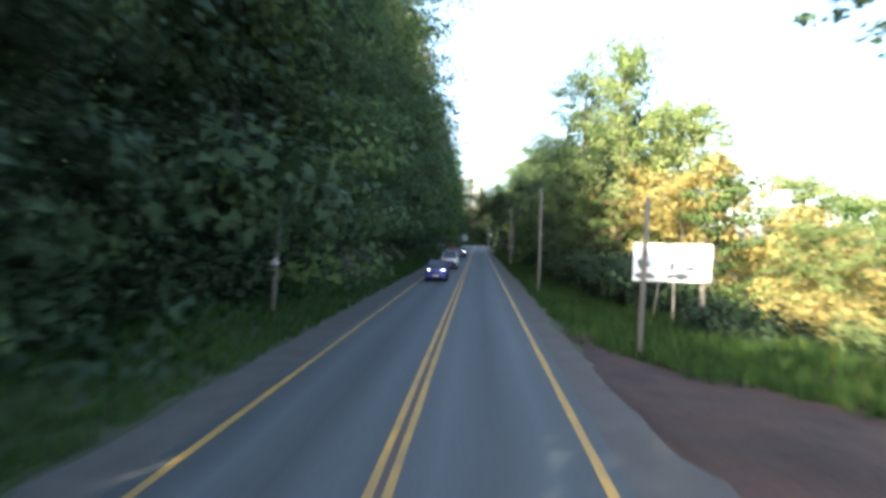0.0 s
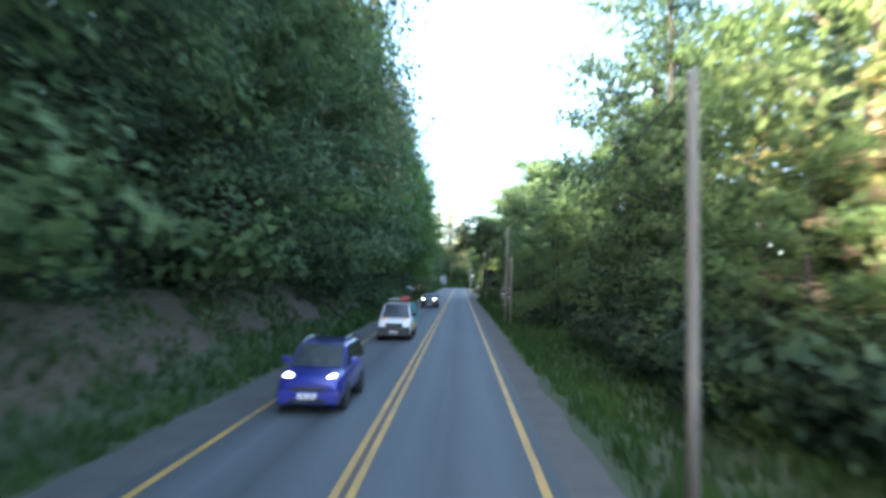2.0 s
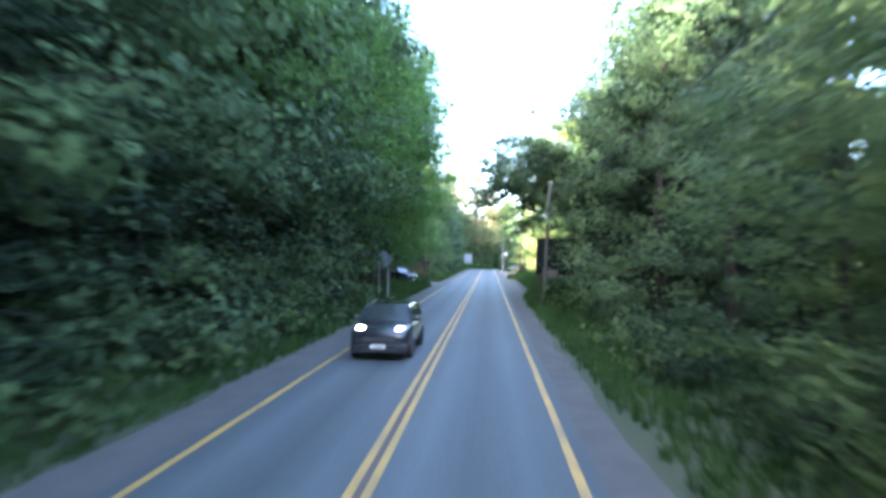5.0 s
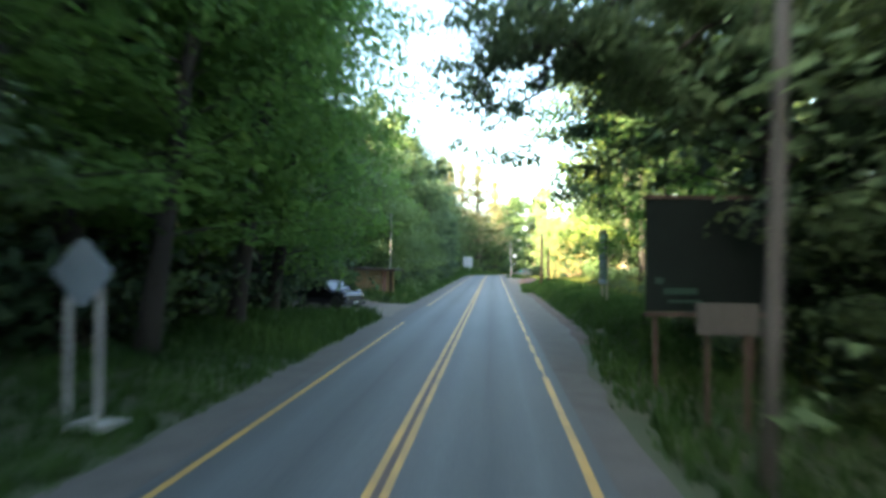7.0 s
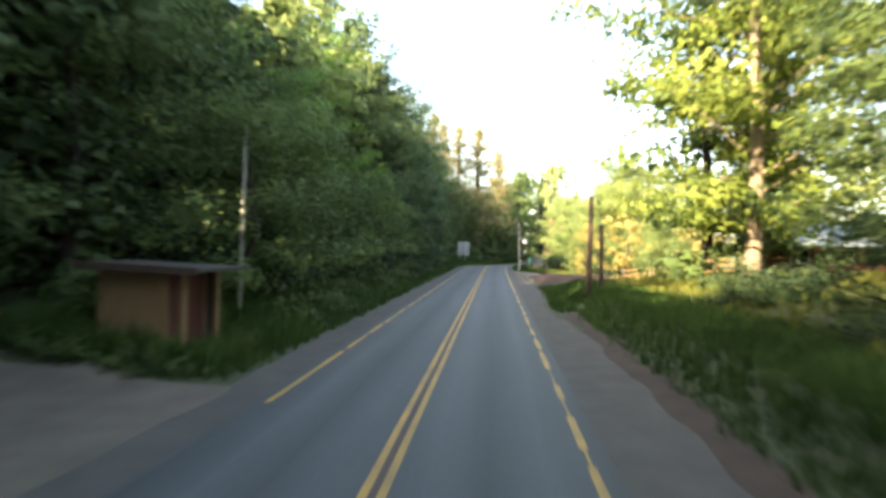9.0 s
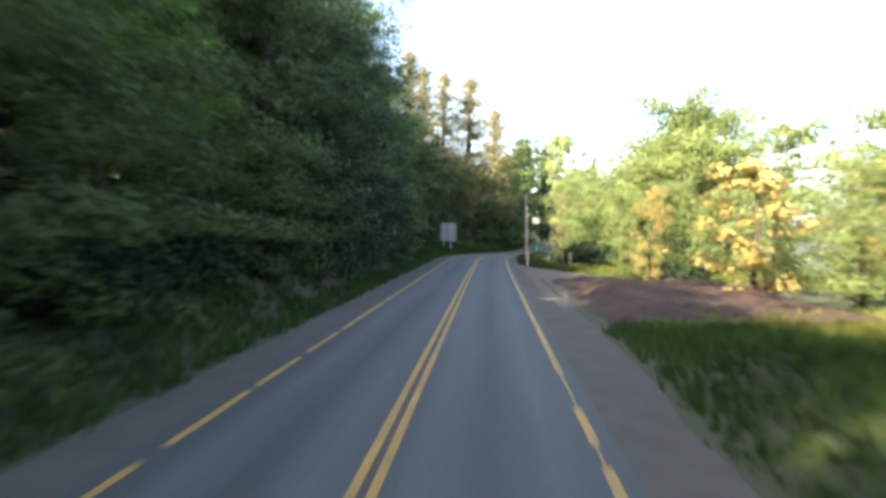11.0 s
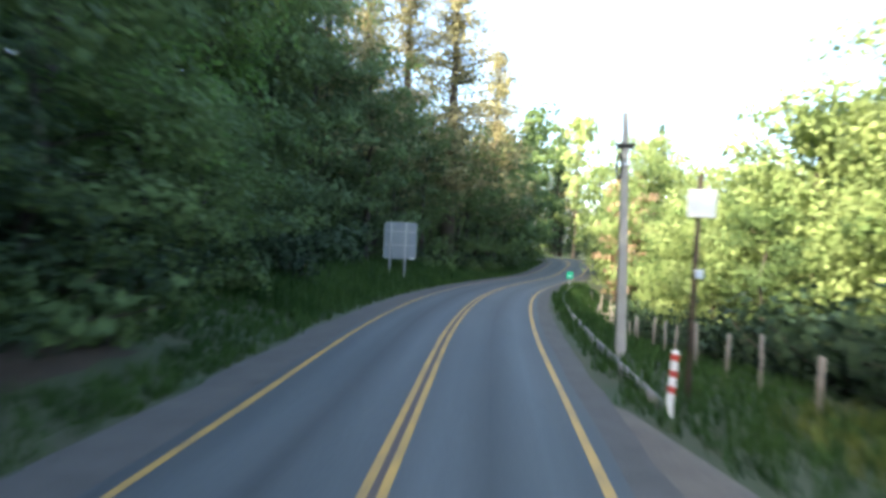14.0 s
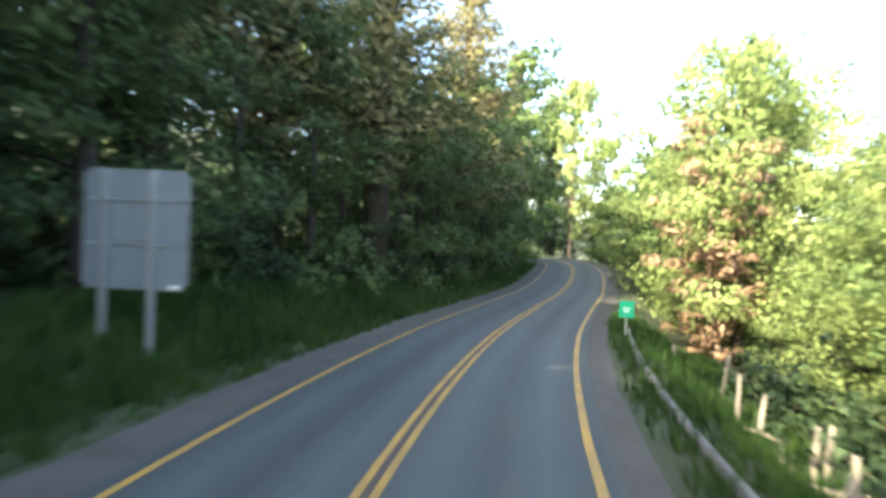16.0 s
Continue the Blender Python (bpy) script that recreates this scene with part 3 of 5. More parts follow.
NEAR, FAR = 11000, 3000
G = "leafy green broad-leaved tree at the forest edge"
for tail, n, s, k in (("", NEAR, 0.25, 1.0), ("_far", FAR, 0.52, 0.62)):
    proto("dark1" + tail, broadleaf, 20, 5.2, 0.05, n, s, "leaf_dark", "dark_bark", RNG, "tall dark green broad-leaved tree in deep shade", limbs=int(34 * k), base=0.6, clump=0.3)
    proto("dark2" + tail, broadleaf, 18, 4.6, 0.03, n, s, "leaf_dark", "dark_bark", RNG, "tall dark leafy tree of the roadside wood", limbs=int(32 * k), low=0.05, base=0.65, clump=0.31)
    proto("green1" + tail, broadleaf, 16, 4.8, 0.08, n, s, "leaf_green", "dark_bark", RNG, G, limbs=int(30 * k), base=0.5, clump=0.3)
    proto("green2" + tail, broadleaf, 13, 4.4, 0.05, n, s * 0.9, "leaf_green", "dark_bark", RNG, "mid-green leafy roadside tree with low limbs", limbs=int(28 * k), low=0.05, base=0.5, clump=0.3)
    # bright1 and bright2 carry the sunlight in their leaf colour.
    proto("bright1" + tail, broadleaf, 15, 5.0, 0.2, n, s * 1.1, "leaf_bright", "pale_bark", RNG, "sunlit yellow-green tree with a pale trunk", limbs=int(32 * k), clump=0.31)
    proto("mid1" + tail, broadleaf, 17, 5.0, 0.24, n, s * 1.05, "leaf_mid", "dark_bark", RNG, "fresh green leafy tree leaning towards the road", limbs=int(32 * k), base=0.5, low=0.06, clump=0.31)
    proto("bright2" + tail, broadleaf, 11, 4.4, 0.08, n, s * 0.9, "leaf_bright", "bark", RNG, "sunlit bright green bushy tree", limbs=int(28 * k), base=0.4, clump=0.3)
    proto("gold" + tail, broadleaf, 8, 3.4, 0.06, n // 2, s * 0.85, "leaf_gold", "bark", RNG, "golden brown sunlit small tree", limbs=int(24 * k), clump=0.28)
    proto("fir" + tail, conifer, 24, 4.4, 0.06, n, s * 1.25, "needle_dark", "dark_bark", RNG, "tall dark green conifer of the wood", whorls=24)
proto("lean1", broadleaf, 20, 5.6, 0.27, 20000, 0.21, "leaf_mid", "dark_bark", RNG, "tall fresh green tree leaning out over the verge", limbs=40, base=0.55, low=0.06, lean=(0.13, 0), clump=0.3)
proto("lean2", broadleaf, 19, 5.4, 0.08, 20000, 0.21, "leaf_dark", "dark_bark", RNG, "dark leafy tree leaning out over the road's edge", limbs=40, base=0.6, low=0.08, lean=(0.12, 0), clump=0.3)
# Shade under the trees is put into this sapling's leaf colour.
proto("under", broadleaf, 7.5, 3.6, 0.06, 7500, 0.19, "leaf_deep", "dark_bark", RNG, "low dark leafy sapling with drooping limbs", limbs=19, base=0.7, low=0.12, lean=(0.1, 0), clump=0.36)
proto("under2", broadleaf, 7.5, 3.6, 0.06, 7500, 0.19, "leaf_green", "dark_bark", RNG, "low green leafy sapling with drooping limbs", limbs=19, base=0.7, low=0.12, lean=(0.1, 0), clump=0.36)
proto("overhang", broadleaf, 17, 6.0, 0.34, 38000, 0.2, "leaf_dark", "dark_bark", RNG, "dark spreading tree overhanging the road", limbs=44, clump=0.2, base=0.6, low=0.06, tri=False,
      reach=[(6.3 + 0.36 * i, 3.3 + 0.5 * math.sin(i * 2.3), 7.8 + 1.3 * math.cos(i * 1.7), 0.11 + 0.012 * (i % 3)) for i in range(13)] + [(8.6 + 0.25 * i, 3.1 + 0.16 * i, 9.4 - 0.3 * i, 0.15) for i in range(5)])
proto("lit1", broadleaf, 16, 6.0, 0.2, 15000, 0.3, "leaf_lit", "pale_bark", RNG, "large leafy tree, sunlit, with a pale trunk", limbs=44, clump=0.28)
# Takes the lightened green to paint its backlit leaves.
proto("spread", broadleaf, 13, 6.2, 0.3, 17000, 0.22, "leaf_mid", "dark_bark", RNG, "wide spreading leafy tree with level limbs", limbs=36, base=0.85, low=0.06, clump=0.24, tri=False)
proto("twig", broadleaf, 11, 3.0, 0.4, 5000, 0.2, "leaf_green", "bark", RNG, "roadside tree with a long limb over the driveway", limbs=26, clump=0.22,
      reach=[(6.0, 3.3, 6.4, 0.04), (6.6, 3.0, 5.0, 0.02)])
proto("rust", broadleaf, 9, 2.6, 0.08, 5200, 0.2, "leaf_rust", "pale_bark", RNG, "dry rust-brown dying tree among green ones", limbs=34, inner=False, clump=0.2)
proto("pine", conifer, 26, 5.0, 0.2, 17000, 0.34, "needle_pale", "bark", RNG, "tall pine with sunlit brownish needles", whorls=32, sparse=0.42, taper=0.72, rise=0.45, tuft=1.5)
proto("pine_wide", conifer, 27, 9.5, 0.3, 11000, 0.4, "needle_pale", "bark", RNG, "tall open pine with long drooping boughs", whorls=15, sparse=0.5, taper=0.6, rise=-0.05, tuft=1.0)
# The bush1 shrubs wear the same shade-darkened leaf colour.
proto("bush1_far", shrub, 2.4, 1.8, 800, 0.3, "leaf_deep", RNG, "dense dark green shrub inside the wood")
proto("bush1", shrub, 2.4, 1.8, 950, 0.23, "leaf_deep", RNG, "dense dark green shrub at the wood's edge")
# Near-black needles give this shrub the look of deep shade.
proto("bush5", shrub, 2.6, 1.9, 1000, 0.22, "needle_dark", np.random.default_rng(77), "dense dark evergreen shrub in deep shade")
proto("bush2", shrub, 1.6, 1.5, 850, 0.19, "leaf_green", RNG, "low green shrub on the verge")
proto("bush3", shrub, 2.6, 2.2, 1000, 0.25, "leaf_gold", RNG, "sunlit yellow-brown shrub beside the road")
proto("bush4", shrub, 2.2, 1.9, 1500, 0.16, "leaf_bright", RNG, "sunlit yellow-green shrub beside the road")


def plant(key, x, y, h=None, wide=1.0, turn=None, sink=0.0):
    u = x - cx(y)
    if key + "_far" in PROTO and (u < (-13.0 if "bush" not in key else -9.9) or u > (32 if "bri" in key else 13 if "bush" not in key else 10.5) or y > 275):
        key += "_far"
    ob, used, h0 = PROTO[key]
    s = (h or h0) / h0
    w = s * wide if h else wide
    m = pose(x, y, ground_z(x, y) - 0.05 - sink, 0, 0, RNG.uniform(0, 360) if turn is None else turn) @ Matrix.Diagonal((w, w, s, 1))
    if used:
        ob = copy_thing(ob, m)
        ob.matrix_basis = m
        return ob
    PROTO[key][1] = True
    ob.matrix_basis = m
    return ob


def row(keys, x, y0, y1, step, h, jx=1.2, jh=0.15, wide=1.0):
    y, i = y0, int(y0)
    while y < y1:
        k = keys[i % len(keys)]
        i += 1
        plant(k, cx(y) + x + RNG.uniform(-jx, jx), y + RNG.uniform(-0.4, 0.4) * step, h * RNG.uniform(1 - jh, 1 + jh), wide)
        y += step


# the wood west of the road
# Two tall rows hidden behind the front trees, added to block the sun.
row(["dark1"], -13.5, 66, 100, 5.0, 29, 0.6, 0.06)
row(["dark1"], -13.5, 22, 36, 5.0, 27, 0.6, 0.06)
# Two unseen trees added to shade the earth mound.
plant("dark1", -17.5, 151, 25, 1.0)
plant("dark1", -17.5, 157, 24, 1.0)
# Mostly behind the camera's start: unseen, kept for the shade it casts.
row(["dark1", "dark2"], -11.4, -22, 4, 4.0, 18.5)
row(["dark1", "dark2"], -11.0, 5, 22, 4.4, 21, 0.8, 0.08, 0.85)
row(["dark1", "dark2", "green1"], -9.4, 23, 80, 5.0, 22.5)
row(["green1", "dark1"], -10.4, 80, 110, 5.0, 22.5)
for x, y, h, k in ((-10.4, 84, 19.5, "lean2"), (-10.2, 91.5, 20, "lean1"), (-10.0, 98.5, 21, "lean2"), (-9.8, 105.5, 20, "lean1"), (-8.6, 112, 18, "lean1"), (-7.8, 117, 17, "lean1"), (-7.8, 122.5, 17.5, "lean1"), (-8.6, 128, 17, "lean1")):
    plant(k, x, y, h, 1.0, turn=RNG.uniform(-25, 25))
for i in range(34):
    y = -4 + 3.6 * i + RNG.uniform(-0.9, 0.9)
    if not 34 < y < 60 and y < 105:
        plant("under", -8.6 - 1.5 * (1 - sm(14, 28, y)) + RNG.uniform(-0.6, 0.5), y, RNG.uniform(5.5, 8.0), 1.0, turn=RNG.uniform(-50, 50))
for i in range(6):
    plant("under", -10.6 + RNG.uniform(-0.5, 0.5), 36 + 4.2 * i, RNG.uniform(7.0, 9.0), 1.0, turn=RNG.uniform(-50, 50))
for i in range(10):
    # The first four take shade-coloured leaves to darken the near edge.
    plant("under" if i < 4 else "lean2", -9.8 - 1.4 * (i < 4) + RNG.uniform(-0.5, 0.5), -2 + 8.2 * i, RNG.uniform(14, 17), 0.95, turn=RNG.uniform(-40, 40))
row(["dark2", "dark1", "fir"], -15.5, 24, 116, 6.5, 24)
row(["green2", "dark2"], -7.6, 84, 108, 6.5, 9, 0.5)
row(["bush1"], -9.9, -8, 31, 2.6, 2.6, 0.6)
row(["bush1", "bush2"], -6.9, 64, 106, 3.0, 1.8, 0.7)
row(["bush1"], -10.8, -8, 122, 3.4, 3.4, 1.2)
row(["bush1", "bush1", "bush2"], -8.8, 36, 62, 4.5, 1.4, 1.6)
plant("pine_wide", -8.8, 68.5, 27, 1.15)
plant("pine", -11.5, 82, 32)
row(["mid1"], -9.6, 115, 130, 4.6, 20.5, 0.4, 0.1, 1.1)
plant("dark1", -15.8, 134, 23, 1.1)
plant("dark2", -16.2, 139.5, 22, 1.1)
plant("dark1", -14.6, 144.5, 21, 1.0)
plant("dark2", -12, 131.5, 21, 1.1)
for x, y in ((-5.9, 143.6), (-6.9, 143.9), (-8.0, 143.6), (-6.3, 144.6), (-9.1, 143.8), (-5.6, 145.6), (-5.7, 147.2)):
    plant("bush2", x, y, 0.8)
row(["green1"], -12, 114, 132, 5, 18, 0.5)
row(["dark2", "dark1"], -16, 118, 150, 6.0, 18)
# Hidden back row, added to keep sun off the driveway trees.
row(["dark1", "fir"], -20, 132, 148, 5.0, 23)
# Dark shrubs fill the hollow and stand in for its shade.
row(["bush5"], -11.2, 106, 132, 1.7, 3.8, 0.6)
row(["bush1"], -15.5, 124, 150, 2.6, 3.6, 0.8)
row(["green2", "green1", "bright1"], -13, 147, 153, 5, 14)
row(["green2", "green1", "mid1"], -9.6, 154, 188, 5.0, 9.2, 0.8)
# Bright kinds paint the sunlit crowns above the front row.
row(["bright1", "mid1", "bright1"], -15.5, 152, 173, 5.0, 15, 1.2, 0.1)
row(["bright1", "mid1", "bright1"], -15.5, 173, 202, 4.5, 16.5, 1.2, 0.1)
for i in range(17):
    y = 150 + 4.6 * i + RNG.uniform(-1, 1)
    # Shade-coloured leaves only along the stretch that lies dark.
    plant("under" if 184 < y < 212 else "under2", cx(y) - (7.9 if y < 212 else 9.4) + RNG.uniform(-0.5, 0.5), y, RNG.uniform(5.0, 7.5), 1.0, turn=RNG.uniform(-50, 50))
for i in range(6):
    plant("lean2", -8.8 + RNG.uniform(-0.4, 0.4), 184 + 4.8 * i, RNG.uniform(11.5, 13.5), 0.95, turn=RNG.uniform(-40, 40))
row(["dark1"], -13, 228, 250, 4.5, 16, 0.6)
row(["dark2", "dark1"], -11.5, 240, 247, 4, 16, 0.4)
row(["bush1"], -7.8, 152, 196, 3.0, 2.4, 0.4)
row(["bush1"], -10.5, 152, 240, 3.0, 3.4, 0.8)
row(["dark1", "dark2", "dark2"], -10.2, 190, 214, 4.8, 18, 0.6)
row(["green1", "mid1"], -11.8, 214, 233, 4.6, 14.5, 0.6)
row(["dark1"], -16, 186, 236, 4.8, 21.5)
row(["bush1", "bush1", "bush2"], -8.0, 194, 226, 3.2, 2.2, 0.5)
row(["dark2", "green1", "dark1"], -9.9, 244.5, 264, 3.8, 13.5, 0.8, 0.1)
row(["green2", "dark2", "green2"], -9.0, 264, 300, 4.2, 14.5, 0.8)
row(["dark2", "fir"], -16, 250, 320, 12, 12)
row(["green2", "fir"], -8.5, 300, 345, 8, 20, 1.0)
row(["bush1", "bush2"], -8.6, 250, 310, 3.2, 2.2, 0.5)
plant("pine", 2.0, 277, 25, 1.5)
plant("pine", -2.6, 262, 27, 1.6)
plant("pine", -6.6, 257, 26, 1.3)
plant("pine", -10.5, 244, 25, 1.3)
plant("pine", -9.2, 251, 25, 1.2)
plant("bright1", 21, 338, 31, 0.6)
plant("fir", 17.3, 342, 27, 0.9)
plant("green1", 14, 347, 25)
plant("pine", 19, 346, 29, 1.3)
plant("fir", 10.5, 346, 26, 0.9)
plant("bright1", 23.5, 322, 19, 0.7)
plant("green2", 26, 326, 13)
plant("bright2", 30, 330, 15)
plant("green1", 7, 325, 17)
plant("green1", 17, 348, 17)
plant("fir", 23, 350, 22)

# east of the road, first stretch
plant("bright1", 10.6, 40, 16, 0.62)
plant("bright1", 14.6, 38.5, 12, 0.9)
plant("bright2", 14.5, 44, 11)
plant("gold", 13.0, 35.5, 7.2)
plant("gold", 12.2, 40.5, 7.8)
plant("green2", 13.6, 31.5, 6.4)
plant("gold", 15, 36, 8)
plant("rust", 10.0, 39.5, 6.5)
# Hedge foot: its shade comes from the near-black leaf colour.
row(["bush5", "bush2"], 10.4, 25, 42, 1.9, 1.9, 0.6)
row(["bush5", "bush5", "bush1"], 9.4, 27, 40, 1.3, 3.2, 0.4)
plant("green2", 8.4, 38.5, 6.0)
for x, y, h in ((15, 24, 4.0), (18.5, 21, 3.8), (21, 27, 4.6), (17, 30, 4.8), (25, 24, 4.6), (24, 34, 6), (30, 30, 6), (19, 17, 3.4), (28, 18, 4.4), (36, 26, 6), (34, 40, 8), (24, 43, 8), (42, 36, 8)):
    plant("gold" if (int(x) % 3) else "bright2", x, y, h, 1.3)
row(["bush3", "bush4", "bush3"], 13, 15, 32, 2.2, 2.0, 2.5)
row(["bush3", "bush4"], 19, 12, 34, 2.6, 2.6, 2.5)
row(["bush5", "bush1"], 9.6, 17, 34, 1.8, 1.7, 0.6)
plant("dark1", 9.6, 50.5, 17, 1.0)
plant("fir", 9.0, 53.5, 12.5, 0.8)
plant("dark1", 11, 56.5, 18, 1.05)
plant("green1", 11.5, 66, 14, 1.1)
row(["dark2", "fir", "dark1"], 9.4, 40, 50, 2.6, 9.5, 0.4)
row(["dark2", "green2", "dark1"], 10.2, 51, 56, 4.0, 9.5, 0.5)
row(["green1", "green2"], 13, 46, 62, 5.0, 12.5, 1.0)
row(["green2", "dark2", "green1"], 13.5, 64, 112, 5.0, 11, 1.2)
row(["green2", "dark2", "green2"], 8.6, 69, 90, 4.6, 8.6, 0.6)
# Firs chosen for their dark colour, to paint near-black shade here.
row(["fir"], 10.8, 91, 105, 3.4, 14, 0.6, 0.15, 1.1)
row(["dark2"], 12.5, 92, 110, 5, 15, 0.6)
row(["bush1"], 8.6, 38, 57, 1.5, 2.6, 0.4)
row(["bush1"], 9.0, 65.5, 72, 1.4, 2.8, 0.5)
row(["dark2", "fir"], 10.4, 65, 73, 2.8, 9, 0.4)
row(["bush1", "bush2"], 7.4, 70, 106, 2.8, 1.5, 0.6)
# the dark overhanging trees by the boards
plant("overhang", 9.4, 119.4, turn=0)
plant("spread", 9.4, 130.2, 13.5)
plant("dark1", 12.8, 114.5, 17, 1.0)
plant("dark1", 11.8, 121, 16)
plant("dark2", 12.4, 110.5, 17, 1.2)
plant("dark1", 9.8, 105, 15, 1.15)
plant("dark1", 13.0, 111, 21, 1.4)
plant("dark1", 16, 113, 20, 1.4)
plant("dark2", 13.5, 104.5, 18, 1.3)
plant("dark1", 13, 117.5, 18, 1.3)
plant("fir", 11.2, 108, 17, 1.2)
plant("dark2", 9.6, 100, 14, 1.1)
plant("twig", 14.6, 13.6, 11.5, turn=0)
plant("dark1", 12.4, 119.5, 15, 1.1)
plant("green1", 12.5, 114, 17)
plant("green1", 13.8, 125, 15)
plant("green1", 17, 120, 17)
row(["bush1", "bush2"], 9.4, 107, 124, 2.8, 1.5, 0.8)
row(["bush1"], 13, 104, 126, 2.8, 3.0, 0.8)
# east, by the fence and the house
for x, y, h, k in ((14.6, 162.8, 22, "lit1"), (17.0, 167.5, 16, "lit1"), (14.4, 168.8, 18, "green1"), (18.5, 171, 12, "bright1"), (12.6, 147.5, 13, "green1"), (17.5, 151, 15, "bright1"), (20, 158.5, 14, "bright1"), (18.5, 143, 15, "bright1"), (14.5, 138, 12, "bright1"), (23, 149, 16, "bright1"), (25, 138, 15, "bright1"), (30, 156, 15, "bright1")):
    plant(k, x, y, h)
row(["bush1", "bush2"], 10.6, 138, 158, 3.6, 1.2, 1.0)
for x, y, h, k in ((24, 178, 8, "bright2"), (20, 187.5, 6.5, "gold"), (28, 190, 11, "bright1"), (23, 197, 8, "bright2"), (21.5, 224, 16.5, "bright1"), (27, 214, 13, "bright1"), (19, 206, 6.5, "bright2"), (13.4, 202, 6.5, "bright2"), (17.6, 195, 6, "bright2"),
                   (31, 205, 13, "bright1"), (38, 196, 13, "bright1"), (28, 168, 9, "bright2"), (34, 178, 11, "bright2"), (20.5, 175, 5, "gold"), (42, 184, 13, "bright1"), (13.8, 188.6, 6.2, "gold"), (15.5, 183, 5.5, "bright2")):
    plant(k, x, y, h)
plant("bright2", 10.1, 199.2, 5.6, 0.5)
plant("gold", 11.4, 197.8, 5.8, 0.55)
for i in range(5):
    plant("bush2" if i < 2 else "bush1", 8.4 + 1.5 * i, 198.6 - 0.5 * (i % 2), 0.7 + 0.25 * i)
for x, y, h in ((12.6, 12.6, 1.1), (14.2, 11.9, 1.4), (15.8, 13.2, 1.6), (8.8, 20.6, 1.1), (10.2, 19.0, 1.2), (11.5, 17.6, 1.3), (12.6, 15.8, 1.3), (9.4, 16.6, 0.6), (11.0, 14.9, 0.8), (12.0, 156.4, 1.5), (13.4, 158.6, 1.7), (11.2, 153.8, 0.9), (13.0, 154.2, 1.4), (14.8, 157.0, 1.8), (12.4, 161.2, 1.2)):
    plant("bush1", x, y, h)
row(["bright2", "green2"], 12.2, 232, 252, 4.0, 6.8, 0.4)
# Dark shrubs stand in for the shade under the slope trees.
row(["bush1", "bush5"], 10.6, 212, 252, 1.9, 2.7, 0.4)
row(["bright2", "bright1", "bright2"], 18.5, 214, 232, 4.2, 14.5, 1.0)
row(["bright2", "bright1", "bright2"], 16.5, 234, 258, 4.2, 14, 1.0)
row(["bright1", "bright2"], 24, 218, 290, 6.0, 15, 2)
row(["green2", "bright2"], 16.2, 213, 227, 3.4, 9, 0.6)
row(["green2", "bright2"], 12.6, 228, 250, 4.0, 8, 0.6)
row(["bush5", "bush2", "bush1"], 10.9, 228, 252, 3.0, 1.6, 0.5)
row(["bush4", "bush1"], 17, 212, 250, 2.8, 4.0, 1.2)
plant("rust", 14.8, 260.5, 12, 0.9)
plant("bright2", 16.0, 260, 14)
plant("rust", 14.6, 259.0, 6.0)
plant("fir", 19.5, 268, 18.5, 0.8)
plant("bright1", 17.6, 264, 17.5, 0.75)
plant("bright1", 21, 266, 16, 0.9)
row(["green2", "bright2", "green1"], 8.5, 268, 330, 4.6, 11, 0.8)
row(["bright2", "fir"], 17, 276, 340, 13, 15, 2)


# ---- poles and signs ----
def on(x, y, dz=0.0):
    return (x, y, ground_z(x, y) + dz)


def wood_pole(x, y, top, r=0.13, lean=(0, 0), label="weathered wooden utility pole beside the road", material="pole_wood"):
    z = ground_z(x, y)
    t = thing("utility_pole", pose(x, y, z), label, "pole", "roadside poles")
    h = top - z
    pts = [(lean[0] * f, lean[1] * f, -0.3 + (h + 0.3) * f) for f in (0, 0.33, 0.66, 1)]
    part("shaft", tubem(pts, [r, r * 0.93, r * 0.86, r * 0.78], 12), material, t)
    part("pole_cap", tubem([(lean[0], lean[1], h), (lean[0], lean[1], h + 0.03)], [r * 0.8, r * 0.5], 12), "galvanised", t, "weathered metal cap")
    return t


wood_pole(4.78, 35.1, 6.0, 0.1)
wood_pole(5.5, 15.6, 4.25, 0.085, (0.1, -0.1), "thin weathered wooden pole by the billboard")
pole_c = wood_pole(4.9, 71.0, 6.8, 0.1, (0.12, 0.1))
pole_d = wood_pole(5.05, 68.2, 4.6, 0.085, (0.05, 0), "shorter weathered wooden pole with a cable")
wood_pole(5.1, 110.0, 8.0, 0.12, (0.35, 0.1), "wooden utility pole, shade-darkened, under the overhanging tree", "shaded_wood")
wood_pole(-6.8, 149.4, 6.8, 0.065, (0.1, 0.1), "slender grey pole beside the wooden booth", "concrete")
lp = wood_pole(-6.3, 20.6, 4.6, 0.10, (0.25, 0), "leaning wooden pole with a small white box")
part("meter_box", boxm(-0.02, 0.22, -0.14, 0.02, 1.75, 2.0, bevel=0.02), "white_paint", lp, "small white meter box")
wood_pole(6.25, 162.0, 5.8, 0.15, (0.05, 0), "dark thick timber post by the meadow", "dark_timber")
wood_pole(7.05, 162.9, 4.4, 0.13, (-0.05, 0), "dark thick timber post by the meadow", "dark_timber")

pf = thing("utility_pole", pose(5.0, 218.6, ground_z(4.92, 218.6), 0, -1.8, 0), "square grey concrete utility pole with fittings", "pole", "roadside poles")
hf = 6.68 - ground_z(4.92, 218.6)
bm = bmesh.new()
rings = [[bm.verts.new((sx * w, sy * w, z)) for sx, sy in ((-1, -1), (1, -1), (1, 1), (-1, 1))] for w, z in ((0.135, -0.3), (0.075, hf))]
for k in range(4):
    bm.faces.new((rings[0][k], rings[0][(k + 1) % 4], rings[1][(k + 1) % 4], rings[1][k]))
bm.faces.new(rings[1])
